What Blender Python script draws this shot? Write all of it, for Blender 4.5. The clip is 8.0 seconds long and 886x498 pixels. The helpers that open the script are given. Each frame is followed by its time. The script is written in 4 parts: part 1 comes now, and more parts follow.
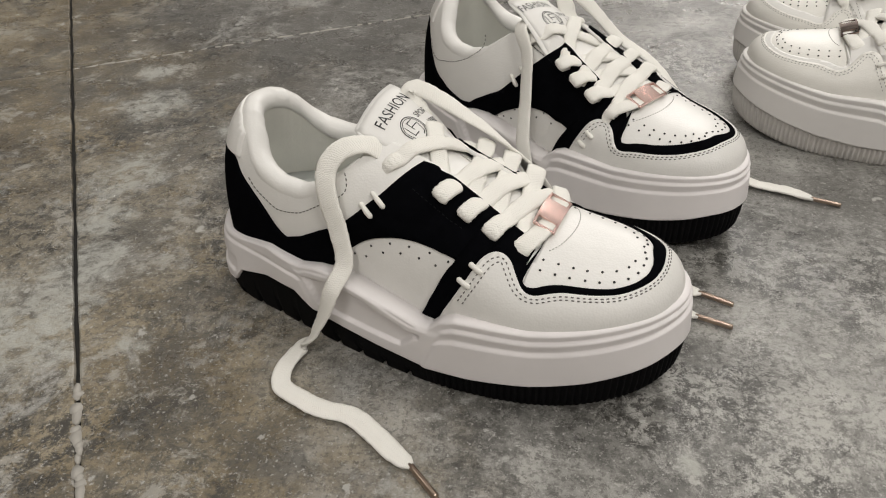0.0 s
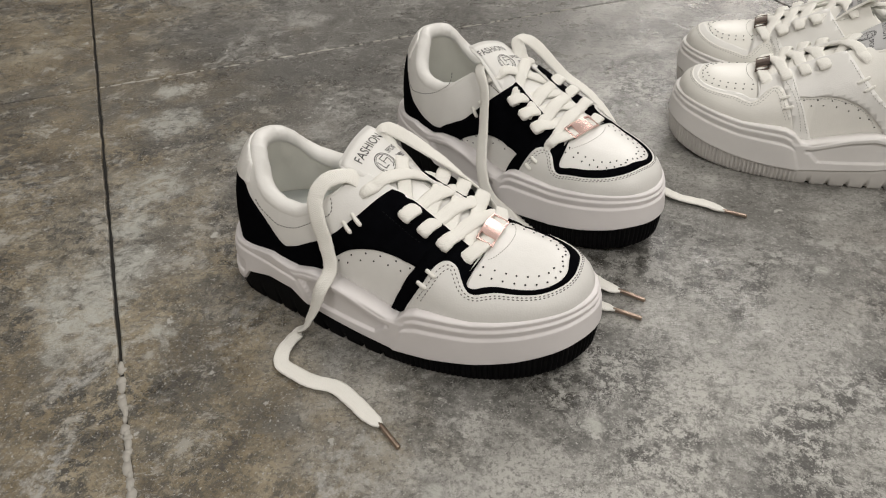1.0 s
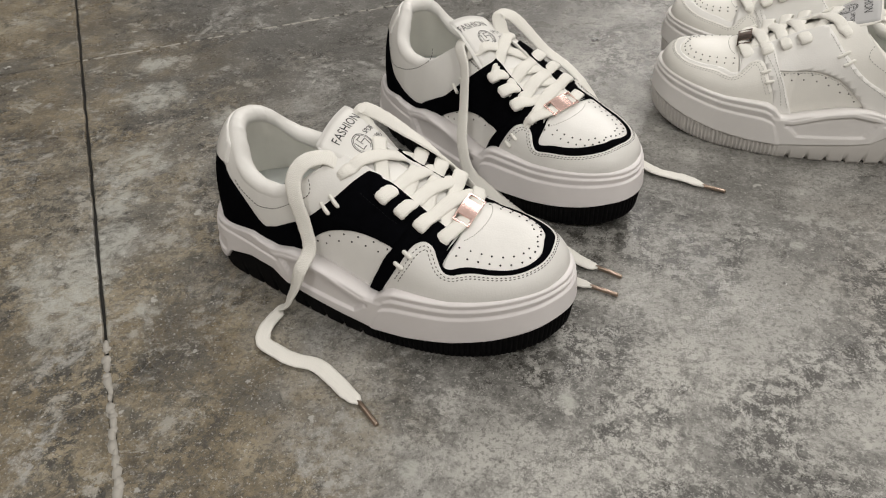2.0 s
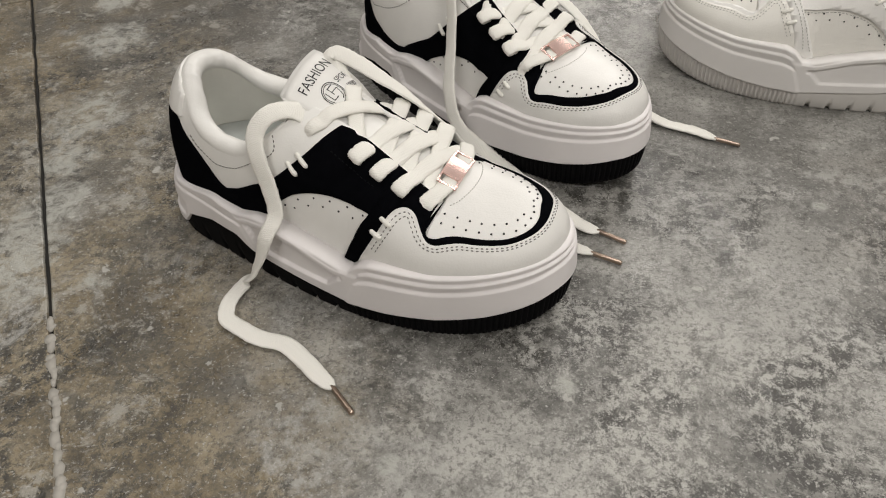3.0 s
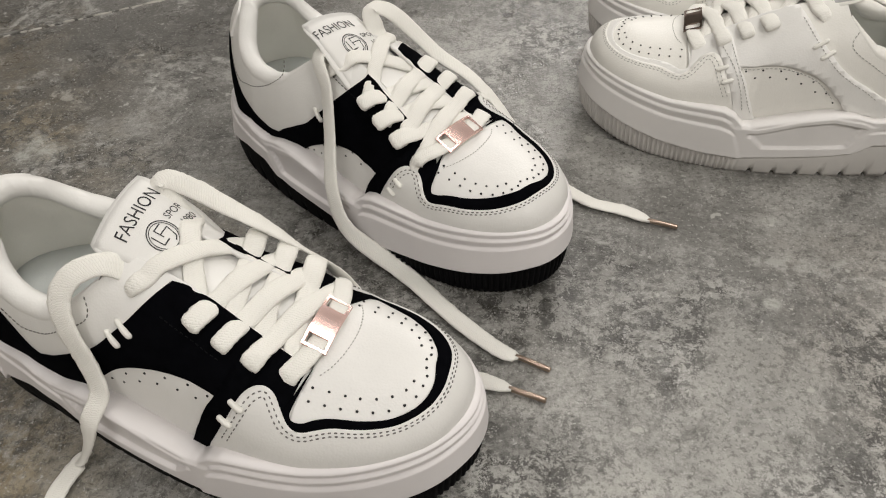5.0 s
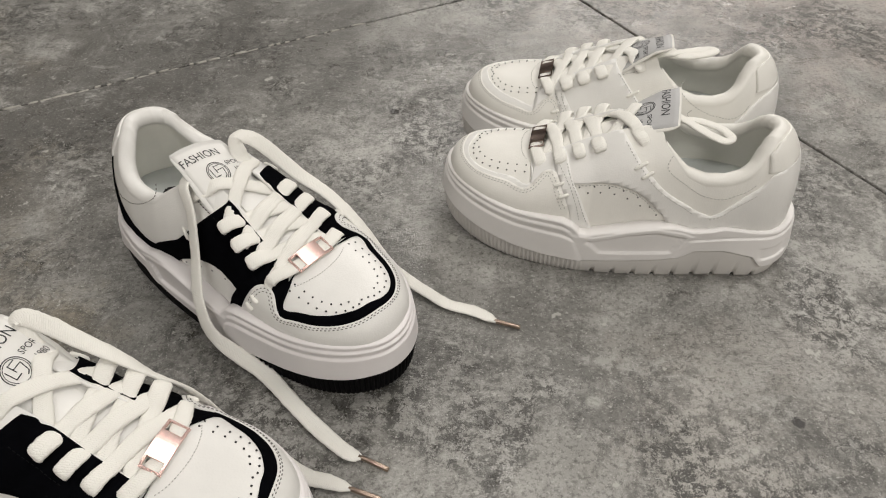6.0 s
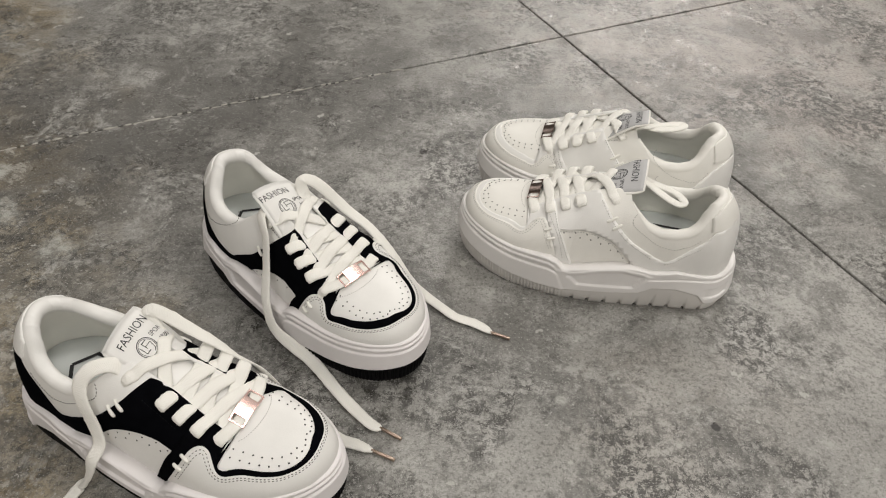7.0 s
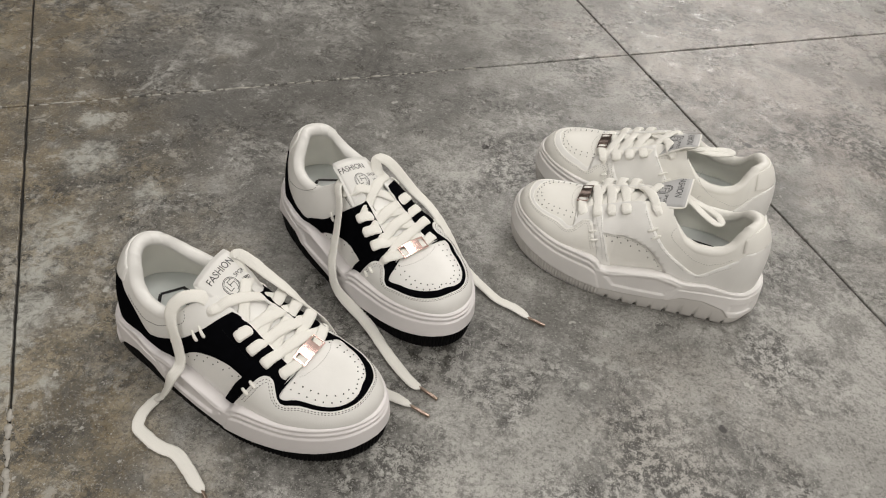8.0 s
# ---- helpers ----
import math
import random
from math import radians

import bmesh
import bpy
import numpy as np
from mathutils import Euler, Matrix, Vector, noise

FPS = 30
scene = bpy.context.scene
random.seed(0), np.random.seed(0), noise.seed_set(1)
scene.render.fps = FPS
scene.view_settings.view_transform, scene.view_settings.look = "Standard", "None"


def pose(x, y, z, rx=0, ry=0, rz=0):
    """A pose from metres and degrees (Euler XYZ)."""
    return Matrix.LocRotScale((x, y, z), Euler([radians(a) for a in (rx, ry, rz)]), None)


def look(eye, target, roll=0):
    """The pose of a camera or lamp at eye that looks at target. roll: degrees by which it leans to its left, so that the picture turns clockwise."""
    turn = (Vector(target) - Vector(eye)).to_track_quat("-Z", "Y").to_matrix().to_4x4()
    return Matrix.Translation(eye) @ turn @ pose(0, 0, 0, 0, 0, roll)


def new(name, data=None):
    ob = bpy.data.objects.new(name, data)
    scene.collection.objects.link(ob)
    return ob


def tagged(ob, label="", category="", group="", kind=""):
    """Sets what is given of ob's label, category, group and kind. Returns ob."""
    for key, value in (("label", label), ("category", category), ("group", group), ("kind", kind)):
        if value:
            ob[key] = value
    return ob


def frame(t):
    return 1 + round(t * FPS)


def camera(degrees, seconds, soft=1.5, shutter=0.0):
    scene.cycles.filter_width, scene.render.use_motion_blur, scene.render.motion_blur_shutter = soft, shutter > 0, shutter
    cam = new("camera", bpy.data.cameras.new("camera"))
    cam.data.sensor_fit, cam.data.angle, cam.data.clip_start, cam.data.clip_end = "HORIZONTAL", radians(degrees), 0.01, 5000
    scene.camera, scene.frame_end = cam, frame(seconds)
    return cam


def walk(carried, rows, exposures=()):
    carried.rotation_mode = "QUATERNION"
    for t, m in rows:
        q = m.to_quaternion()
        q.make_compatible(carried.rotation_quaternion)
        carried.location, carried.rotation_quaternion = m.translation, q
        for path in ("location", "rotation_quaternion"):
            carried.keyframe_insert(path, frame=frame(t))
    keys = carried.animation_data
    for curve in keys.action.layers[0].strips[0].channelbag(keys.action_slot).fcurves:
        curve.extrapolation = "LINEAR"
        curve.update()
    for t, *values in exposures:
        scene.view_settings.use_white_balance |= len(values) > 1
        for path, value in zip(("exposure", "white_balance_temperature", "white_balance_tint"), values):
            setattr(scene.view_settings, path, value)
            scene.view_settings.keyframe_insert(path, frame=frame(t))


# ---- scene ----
cam = camera(60.4, 8.0, soft=1.1)
PATH = [
    (0, (0.159, 0.109, 0.281), (0.009, 1.714, -0.902), -2.2),
    (0.5, (0.177, 0.072, 0.315), (0.019, 1.667, -0.882), -2.2),
    (1, (0.19, 0.038, 0.353), (0.033, 1.617, -0.865), -2.3),
    (2.5, (0.204, 0.049, 0.366), (0.066, 1.52, -0.983), -2.5),
    (3, (0.203, 0.09, 0.338), (0.079, 1.511, -1.064), -2.3),
    (3.5, (0.199, 0.136, 0.317), (0.09, 1.515, -1.127), -2.1),
    (4, (0.191, 0.169, 0.3), (0.11, 1.53, -1.163), -2.0),
    (4.5, (0.197, 0.192, 0.308), (0.148, 1.569, -1.142), -2.3),
    (5, (0.234, 0.206, 0.331), (0.237, 1.615, -1.089), -2.3),
    (5.2, (0.252, 0.211, 0.335), (0.279, 1.633, -1.072), -2.2),
    (6.3, (0.309, 0.191, 0.44), (0.418, 1.646, -0.927), 0.3),
    (6.5, (0.307, 0.169, 0.468), (0.4, 1.623, -0.902), 0.7),
    (7, (0.303, 0.111, 0.52), (0.353, 1.561, -0.857), 2.4),
    (7.5, (0.295, 0.071, 0.544), (0.289, 1.516, -0.839), 4.6),
    (8, (0.29, 0.053, 0.558), (0.241, 1.49, -0.832), 7.1),
]
walk(cam, [(t, look(eye, target, roll)) for t, eye, target, roll in PATH])

# ---- world and light: a closed hall lit by ceiling lights and added fill ----
world = bpy.data.worlds.new("world")
scene.world = world
world.use_nodes = True
world.node_tree.nodes["Background"].inputs[0].default_value = (0.9, 0.95, 1.0, 1)
world.node_tree.nodes["Background"].inputs[1].default_value = 0.05
HALL = (-5.0, 5.0, -5.0, 8.5, 3.0)


def ceiling_or_fill_lamp(x, y, sx, sy, power, colour=(1.0, 0.962, 0.918)):
    lamp = bpy.data.lights.new("ceiling_or_fill_light", "AREA")
    lamp.shape, lamp.size, lamp.size_y, lamp.energy, lamp.color = "RECTANGLE", sx, sy, power * 0.93, colour
    ob = new("ceiling_or_fill_light", lamp)
    ob.location = (x, y, HALL[4] - 0.06)
    return ob


# the last two, behind the camera, are unseen fill for the shoes' near sides
for lx, ly, power in ((-1.3, 0.6, 14), (1.7, 0.9, 42), (-1.5, 3.6, 14), (1.6, 3.9, 46), (-1.6, 6.6, 10), (2.1, 6.4, 160), (-0.8, -1.9, 46), (2.0, -1.9, 72)):
    ceiling_or_fill_lamp(lx, ly, 1.3, 0.9, power)


# ---- materials ----
def material(name):
    m = bpy.data.materials.new(name)
    m.use_nodes = True
    t = m.node_tree
    return m, t, t.nodes["Principled BSDF"]


def node(t, kind, **inputs):
    n = t.nodes.new(kind)
    for key, value in inputs.items():
        n.inputs[key.replace("_", " ")].default_value = value
    return n


def noise_tex(t, vec, scale, detail=4.0, rough=0.55, distortion=0.0):
    n = node(t, "ShaderNodeTexNoise", Scale=scale, Detail=detail, Roughness=rough, Distortion=distortion)
    t.links.new(vec, n.inputs["Vector"])
    return n.outputs["Fac"]


def ramp(t, fac, *stops):
    n = t.nodes.new("ShaderNodeValToRGB")
    e = n.color_ramp.elements
    while len(e) < len(stops):
        e.new(0.5)
    for k, (pos, col) in zip(e, stops):
        k.position = pos
        k.color = (*col, 1) if isinstance(col, tuple) else (col, col, col, 1)
    t.links.new(fac, n.inputs[0])
    return n.outputs[0]


def mix(t, fac, a, b, mode="MIX"):
    n = t.nodes.new("ShaderNodeMix")
    n.data_type, n.blend_type = "RGBA", mode
    for sock, v in ((n.inputs[0], fac), (n.inputs[6], a), (n.inputs[7], b)):
        if isinstance(v, (int, float)):
            sock.default_value = v
        elif isinstance(v, tuple):
            sock.default_value = (*v, 1)
        else:
            t.links.new(v, sock)
    return n.outputs[2]


def bump(t, bsdf, height, strength, distance):
    n = node(t, "ShaderNodeBump", Strength=strength, Distance=distance)
    t.links.new(height, n.inputs["Height"])
    t.links.new(n.outputs[0], bsdf.inputs["Normal"])


def where(t):
    return t.nodes.new("ShaderNodeTexCoord").outputs["Object"]


def leather(name, colour, rough=0.5, grain=900.0, deep=0.00012):
    m, t, b = material(name)
    v = where(t)
    tone = ramp(t, noise_tex(t, v, 38.0, 5), (0.3, tuple(c * 0.93 for c in colour)), (0.7, colour))
    t.links.new(tone, b.inputs["Base Color"])
    b.inputs["Roughness"].default_value = rough
    vor = node(t, "ShaderNodeTexVoronoi", Scale=grain)
    t.links.new(v, vor.inputs["Vector"])
    fine = noise_tex(t, v, 260.0, 3)
    bump(t, b, mix(t, 0.6, vor.outputs["Distance"], fine), 0.35, deep * 4)
    return m


def rubber(name, colour, rough=0.55):
    m, t, b = material(name)
    v = where(t)
    tone = ramp(t, noise_tex(t, v, 25.0, 6), (0.3, tuple(c * 0.92 for c in colour)), (0.72, colour))
    t.links.new(tone, b.inputs["Base Color"])
    b.inputs["Roughness"].default_value = rough
    fine = noise_tex(t, v, 700.0, 2)
    bump(t, b, fine, 0.12, 0.0003)
    return m


def suede(name, colour):
    m, t, b = material(name)
    v = where(t)
    tone = ramp(t, noise_tex(t, v, 160.0, 6), (0.3, tuple(c * 0.6 for c in colour)), (0.75, colour))
    t.links.new(tone, b.inputs["Base Color"])
    b.inputs["Roughness"].default_value = 0.92
    b.inputs["Specular IOR Level"].default_value = 0.01
    bump(t, b, noise_tex(t, v, 1500.0, 2), 0.3, 0.0003)
    return m


def woven(name, colour):
    m, t, b = material(name)
    uv = t.nodes.new("ShaderNodeTexCoord").outputs["UV"]
    checks = node(t, "ShaderNodeTexBrick", Scale=1.0, Mortar_Size=0.12, Mortar_Smooth=1.0, Brick_Width=1.0, Row_Height=0.5)
    turn = t.nodes.new("ShaderNodeMapping")
    turn.inputs["Rotation"].default_value = (0, 0, radians(45))
    turn.inputs["Scale"].default_value = (0.62, 0.62, 1.0)
    t.links.new(uv, turn.inputs["Vector"])
    t.links.new(turn.outputs[0], checks.inputs["Vector"])
    checks.inputs["Color1"].default_value = (1, 1, 1, 1)
    checks.inputs["Color2"].default_value = (0.8, 0.8, 0.8, 1)
    checks.inputs["Mortar"].default_value = (0.0, 0.0, 0.0, 1)
    fuzz = noise_tex(t, where(t), 1800.0, 2)
    weave = mix(t, 0.35, checks.outputs["Color"], fuzz)
    tone = ramp(t, weave, (0.0, tuple(c * 0.90 for c in colour)), (0.4, colour))
    t.links.new(tone, b.inputs["Base Color"])
    b.inputs["Roughness"].default_value = 0.9
    b.inputs["Specular IOR Level"].default_value = 0.2
    bump(t, b, weave, 0.5, 0.0006)
    return m


def plain(name, colour, rough=0.5, metal=0.0):
    m, t, b = material(name)
    v = where(t)
    tone = ramp(t, noise_tex(t, v, 120.0, 4), (0.3, tuple(c * 0.85 for c in colour)), (0.7, colour))
    t.links.new(tone, b.inputs["Base Color"])
    b.inputs["Roughness"].default_value = rough
    b.inputs["Metallic"].default_value = metal
    return m


white_leather = leather("white_leather", (0.80, 0.79, 0.76), 0.42)
pale_leather = leather("pale_leather", (0.74, 0.73, 0.70), 0.42)
tumbled_leather = leather("tumbled_leather", (0.78, 0.77, 0.74), 0.45, 420.0, 0.0003)
cream_leather = leather("cream_leather", (0.80, 0.785, 0.735), 0.42)
lining_cloth = leather("lining_cloth", (0.78, 0.77, 0.71), 0.75)
white_rubber = rubber("white_rubber", (0.78, 0.75, 0.745), 0.5)
cream_rubber = rubber("cream_rubber", (0.80, 0.78, 0.76), 0.5)
clear_rubber = rubber("clear_rubber", (0.62, 0.60, 0.57), 0.4)
black_rubber = rubber("black_rubber", (0.0035, 0.0035, 0.004), 0.8)
black_rubber.node_tree.nodes["Principled BSDF"].inputs["Specular IOR Level"].default_value = 0.10
black_suede = suede("black_suede", (0.0030, 0.0032, 0.0042))
lace_cotton = woven("lace_cotton", (0.86, 0.845, 0.79))
label_cloth = leather("label_cloth", (0.80, 0.79, 0.76), 0.6, 2000.0)
grey_label = leather("grey_label", (0.50, 0.50, 0.50), 0.6, 2000.0)
insole_foam = leather("insole_foam", (0.70, 0.73, 0.72), 0.8)
ink = plain("ink", (0.02, 0.02, 0.022), 0.7)
# near-black colour in place of the shade inside the punched holes
hole_shade = plain("hole_shade", (0.03, 0.03, 0.03), 0.9)
thread_grey = plain("thread_grey", (0.16, 0.15, 0.14), 0.8)
thread_pale = plain("thread_pale", (0.50, 0.49, 0.46), 0.8)
pink_metal = plain("pink_metal", (0.80, 0.57, 0.52), 0.24, 1.0)
dark_metal = plain("dark_metal", (0.22, 0.17, 0.15), 0.15, 1.0)
silver_metal = plain("silver_metal", (0.85, 0.84, 0.82), 0.18, 1.0)
bronze_metal = plain("bronze_metal", (0.46, 0.36, 0.29), 0.3, 1.0)
wall_paint = plain("wall_paint", (0.62, 0.58, 0.55), 0.8)
ceiling_paint = plain("ceiling_paint", (0.75, 0.75, 0.73), 0.9)


def spot(t, v, x, y, r, edge=0.6, wob=None):
    """A soft-edged mask round a place on the floor, torn by noise."""
    n = node(t, "ShaderNodeVectorMath")
    n.operation = "DISTANCE"
    t.links.new(v, n.inputs[0])
    n.inputs[1].default_value = (x, y, 0)
    big = node(t, "ShaderNodeMath")
    big.operation = "MULTIPLY_ADD"
    t.links.new(wob, big.inputs[0])
    big.inputs[1].default_value, big.inputs[2].default_value = 2.4, -0.98
    m = node(t, "ShaderNodeMath")
    m.operation = "MULTIPLY_ADD"
    t.links.new(n.outputs["Value"], m.inputs[0])
    m.inputs[1].default_value = 1.0 / r
    t.links.new(big.outputs[0], m.inputs[2])
    return ramp(t, m.outputs[0], (0.95 - edge * .5, 1.0), (0.95 + edge * .5, 0.0))


def concrete():
    m, t, b = material("worn_concrete")
    v = t.nodes.new("ShaderNodeNewGeometry").outputs["Position"]

    def both(a, c):
        return mix(t, 1.0, a, c, "MULTIPLY")

    def part_of(k, a):
        return mix(t, k, (0, 0, 0), a)

    torn = noise_tex(t, v, 14.0, 8, 0.72)
    base = ramp(t, noise_tex(t, v, 4.2, 12, 0.74, 0.6), (0.36, (0.150, 0.146, 0.134)), (0.49, (0.300, 0.294, 0.274)), (0.60, (0.430, 0.422, 0.398)))
    # brown weathering on one side of a ragged line
    far = node(t, "ShaderNodeVectorMath")
    far.operation = "DOT_PRODUCT"
    t.links.new(v, far.inputs[0])
    far.inputs[1].default_value = (-0.90, -0.43, 0)
    wob = node(t, "ShaderNodeMath")
    wob.operation = "MULTIPLY_ADD"
    t.links.new(noise_tex(t, v, 5.0, 8, 0.7), wob.inputs[0])
    wob.inputs[1].default_value = 0.7
    t.links.new(far.outputs["Value"], wob.inputs[2])
    brown = ramp(t, wob.outputs[0], (0.03, 0.0), (0.17, 0.88))
    mud = ramp(t, noise_tex(t, v, 15.0, 10, 0.76, 0.5), (0.38, (0.100, 0.075, 0.040)), (0.50, (0.215, 0.170, 0.100)), (0.62, (0.340, 0.292, 0.205)))
    base = mix(t, brown, base, mud)
    # broad paler and darker areas; the pinkish one paints in a reflected sheen
    for x, y, r, k, tone in ((.28, .27, .22, .85, (.450, .442, .410)), (.44, .27, .32, .62, (.400, .392, .364)), (.75, 1.12, .48, .65, (.400, .350, .325)), (.74, .50, .34, .45, (.330, .318, .298)), (.24, .60, .22, .45, (.150, .146, .134)), (.36, .52, .14, .40, (.160, .155, .142)), (-.08, .84, .30, .72, (.062, .056, .047)),
                             (.13, .95, .32, .60, (.075, .072, .064)), (.02, .66, .16, .50, (.085, .080, .070)), (-.12, .50, .15, .40, (.270, .262, .232)), (.50, .46, .14, .35, (.300, .272, .240))):
        base = mix(t, part_of(k, spot(t, v, x, y, r, 0.9, torn)), base, tone)
    # ragged dark wear at a hand's width, then crisp pitting gathered in it
    wear = ramp(t, noise_tex(t, v, 8.5, 14, 0.80, 0.5), (0.50, 0.0), (0.56, 0.62))
    base = mix(t, wear, base, (0.098, 0.095, 0.086))
    zone = ramp(t, noise_tex(t, v, 6.0, 8, 0.74, 0.4), (0.45, 0.06), (0.56, 1.0))
    speck = ramp(t, noise_tex(t, v, 105.0, 10, 0.84, 0.3), (0.485, 0.0), (0.512, 0.95))
    base = mix(t, both(zone, speck), base, (0.046, 0.044, 0.039))
    fine_dark = ramp(t, noise_tex(t, v, 300.0, 7, 0.78), (0.51, 0.0), (0.57, 0.62))
    base = mix(t, fine_dark, base, (0.075, 0.072, 0.065))
    # cement bloom, scuffs, pale chips and grit
    bloom = both(ramp(t, noise_tex(t, v, 11.0, 10, 0.78, 0.9), (0.53, 0.0), (0.61, 0.8)), ramp(t, noise_tex(t, v, 110.0, 7, 0.78), (0.44, 0.0), (0.56, 1.0)))
    base = mix(t, bloom, base, (0.390, 0.384, 0.360))
    chips = both(ramp(t, noise_tex(t, v, 26.0, 10, 0.80, 0.4), (0.555, 0.0), (0.60, 0.85)), brown)
    base = mix(t, chips, base, (0.37, 0.355, 0.315))
    flakes = ramp(t, noise_tex(t, v, 60.0, 5, 0.6), (0.655, 0.0), (0.68, 0.8))
    base = mix(t, flakes, base, (0.44, 0.43, 0.40))
    grit = ramp(t, noise_tex(t, v, 420.0, 4, 0.7), (0.58, 0.0), (0.65, 0.8))
    base = mix(t, grit, base, (0.44, 0.43, 0.405))
    ragged = noise_tex(t, v, 30.0, 10, 0.82)
    worn_through = ramp(t, noise_tex(t, v, 70.0, 9, 0.80, 0.5), (0.42, 0.08), (0.56, 0.80))
    for x, y, r in ((-.140, .690, .048), (-.114, .578, .050), (-.108, .515, .034), (-.095, .473, .034), (-.112, .434, .060), (-.095, .390, .045), (-.055, .650, .030), (-.041, .402, .018), (-.165, .760, .034), (.155, .281, .010), (.245, .330, .014), (.420, .480, .010)):
        base = mix(t, both(worn_through, spot(t, v, x, y, r * 0.9, 0.5, ragged)), base, (0.42, 0.42, 0.385))
    for x, y, r in ((.541, .455, .006), (.405, .688, .006), (.640, .905, .007), (.560, .800, .005), (.300, .820, .006)):
        base = mix(t, spot(t, v, x, y, r, 0.3, ragged), base, (0.035, 0.032, 0.030))
    t.links.new(base, b.inputs["Base Color"])
    rough = ramp(t, noise_tex(t, v, 30.0, 8, 0.74), (0.38, 0.20), (0.62, 0.50))
    t.links.new(rough, b.inputs["Roughness"])
    bump(t, b, mix(t, 0.5, noise_tex(t, v, 130.0, 8, 0.72), noise_tex(t, v, 700.0, 3)), 0.6, 0.0016)
    return m


floor_concrete = concrete()
joint_fill = plain("joint_fill", (0.020, 0.019, 0.017), 0.9)
joint_paint = plain("joint_paint", (0.42, 0.40, 0.36), 0.8)


# ---- building helpers ----
def mesh_of(name, verts, faces, uvs=None, smooth=True):
    me = bpy.data.meshes.new(name)
    me.from_pydata([tuple(map(float, p)) for p in verts], [], [tuple(map(int, f)) for f in faces])
    if uvs is not None:
        layer = me.uv_layers.new(name="UVMap")
        idx = np.empty(len(me.loops), dtype=np.int32)
        me.loops.foreach_get("vertex_index", idx)
        layer.data.foreach_set("uv", np.asarray(uvs, dtype=np.float32)[idx].ravel())
    if smooth:
        me.polygons.foreach_set("use_smooth", [True] * len(me.polygons))
    me.update()
    return me


def part(name, mesh, mat, parent=None, label=""):
    ob = new(name, mesh)
    mesh.materials.append(mat)
    ob.parent = parent
    if label:
        ob["label"] = label
    return ob


def grid_faces(rows, cols, wrap=False, flip=False):
    out = []
    for i in range(rows - 1):
        for j in range(cols if wrap else cols - 1):
            k = (j + 1) % cols
            f = (i * cols + j, i * cols + k, (i + 1) * cols + k, (i + 1) * cols + j)
            out.append(f[::-1] if flip else f)
    return out


def merge(pieces):
    """Joins (verts, faces) lists."""
    verts, faces, n = [], [], 0
    for v, f in pieces:
        verts.append(np.asarray(v, float))
        faces += [tuple(i + n for i in g) for g in f]
        n += len(v)
    return np.concatenate(verts), faces


def slab(x0, x1, y0, y1, z0, z1):
    v = [(x, y, z) for z in (z0, z1) for y in (y0, y1) for x in (x0, x1)]
    return v, [(0, 2, 3, 1), (4, 5, 7, 6), (0, 1, 5, 4), (1, 3, 7, 5), (3, 2, 6, 7), (2, 0, 4, 6)]


def smooth_path(points, steps=8):
    p = np.array(points, float)
    p = np.concatenate([[2 * p[0] - p[1]], p, [2 * p[-1] - p[-2]]])
    out = []
    for i in range(1, len(p) - 2):
        a, b, c, d = p[i - 1:i + 3]
        for f in np.arange(steps) / steps:
            out.append(.5 * (2 * b + (c - a) * f + (2 * a - 5 * b + 4 * c - d) * f ** 2 + (3 * b - 3 * c + d - a) * f ** 3))
    out.append(p[-2])
    return np.array(out)


def ribbon(path, ups, width, thick, sides=14, seed=0, fuzzy=True):
    """A soft flat band along a path; ups: the way its flat side faces at each point."""
    path, ups = np.asarray(path, float), np.asarray(ups, float)
    tang = np.gradient(path, axis=0)
    tang /= np.maximum(np.linalg.norm(tang, axis=1), 1e-9)[:, None]
    side = np.cross(tang, ups)
    side /= np.maximum(np.linalg.norm(side, axis=1), 1e-9)[:, None]
    up = np.cross(side, tang)
    length = np.concatenate([[0], np.cumsum(np.linalg.norm(np.diff(path, axis=0), axis=1))])
    ang = np.arange(sides) / sides * 2 * np.pi
    cx = np.sign(np.cos(ang)) * np.abs(np.cos(ang)) ** 0.72
    cy = np.sign(np.sin(ang)) * np.abs(np.sin(ang)) ** 0.85
    rng = np.random.default_rng(seed)
    wob = 1 + 0.10 * np.interp(length, np.linspace(0, length[-1], 9), rng.uniform(-1, 1, 9))
    w = np.broadcast_to(np.asarray(width, float), (len(path),)) * wob / 2
    h = np.broadcast_to(np.asarray(thick, float), (len(path),)) / 2
    v = path[:, None] + side[:, None] * (cx[None] * w[:, None])[..., None] + up[:, None] * (cy[None] * h[:, None])[..., None]
    if fuzzy:
        v = v + rng.normal(0, .13, v.shape)
    uv = np.stack([np.broadcast_to(length[:, None], v.shape[:2]), np.broadcast_to((ang / np.pi * 9.0)[None], v.shape[:2])], -1)
    n = len(path)
    faces = grid_faces(n, sides, wrap=True, flip=True)
    faces += [tuple(range(sides)), tuple(range((n - 1) * sides, n * sides))[::-1]]
    return v.reshape(-1, 3), faces, uv.reshape(-1, 2)


def tube(path, radius, sides=10):
    path = np.asarray(path, float)
    up = np.tile((0.13, 0.21, 0.97), (len(path), 1))
    v, f, uv = ribbon(path, up, 2 * np.asarray(radius), 2 * np.asarray(radius), sides, fuzzy=False)
    return v, f


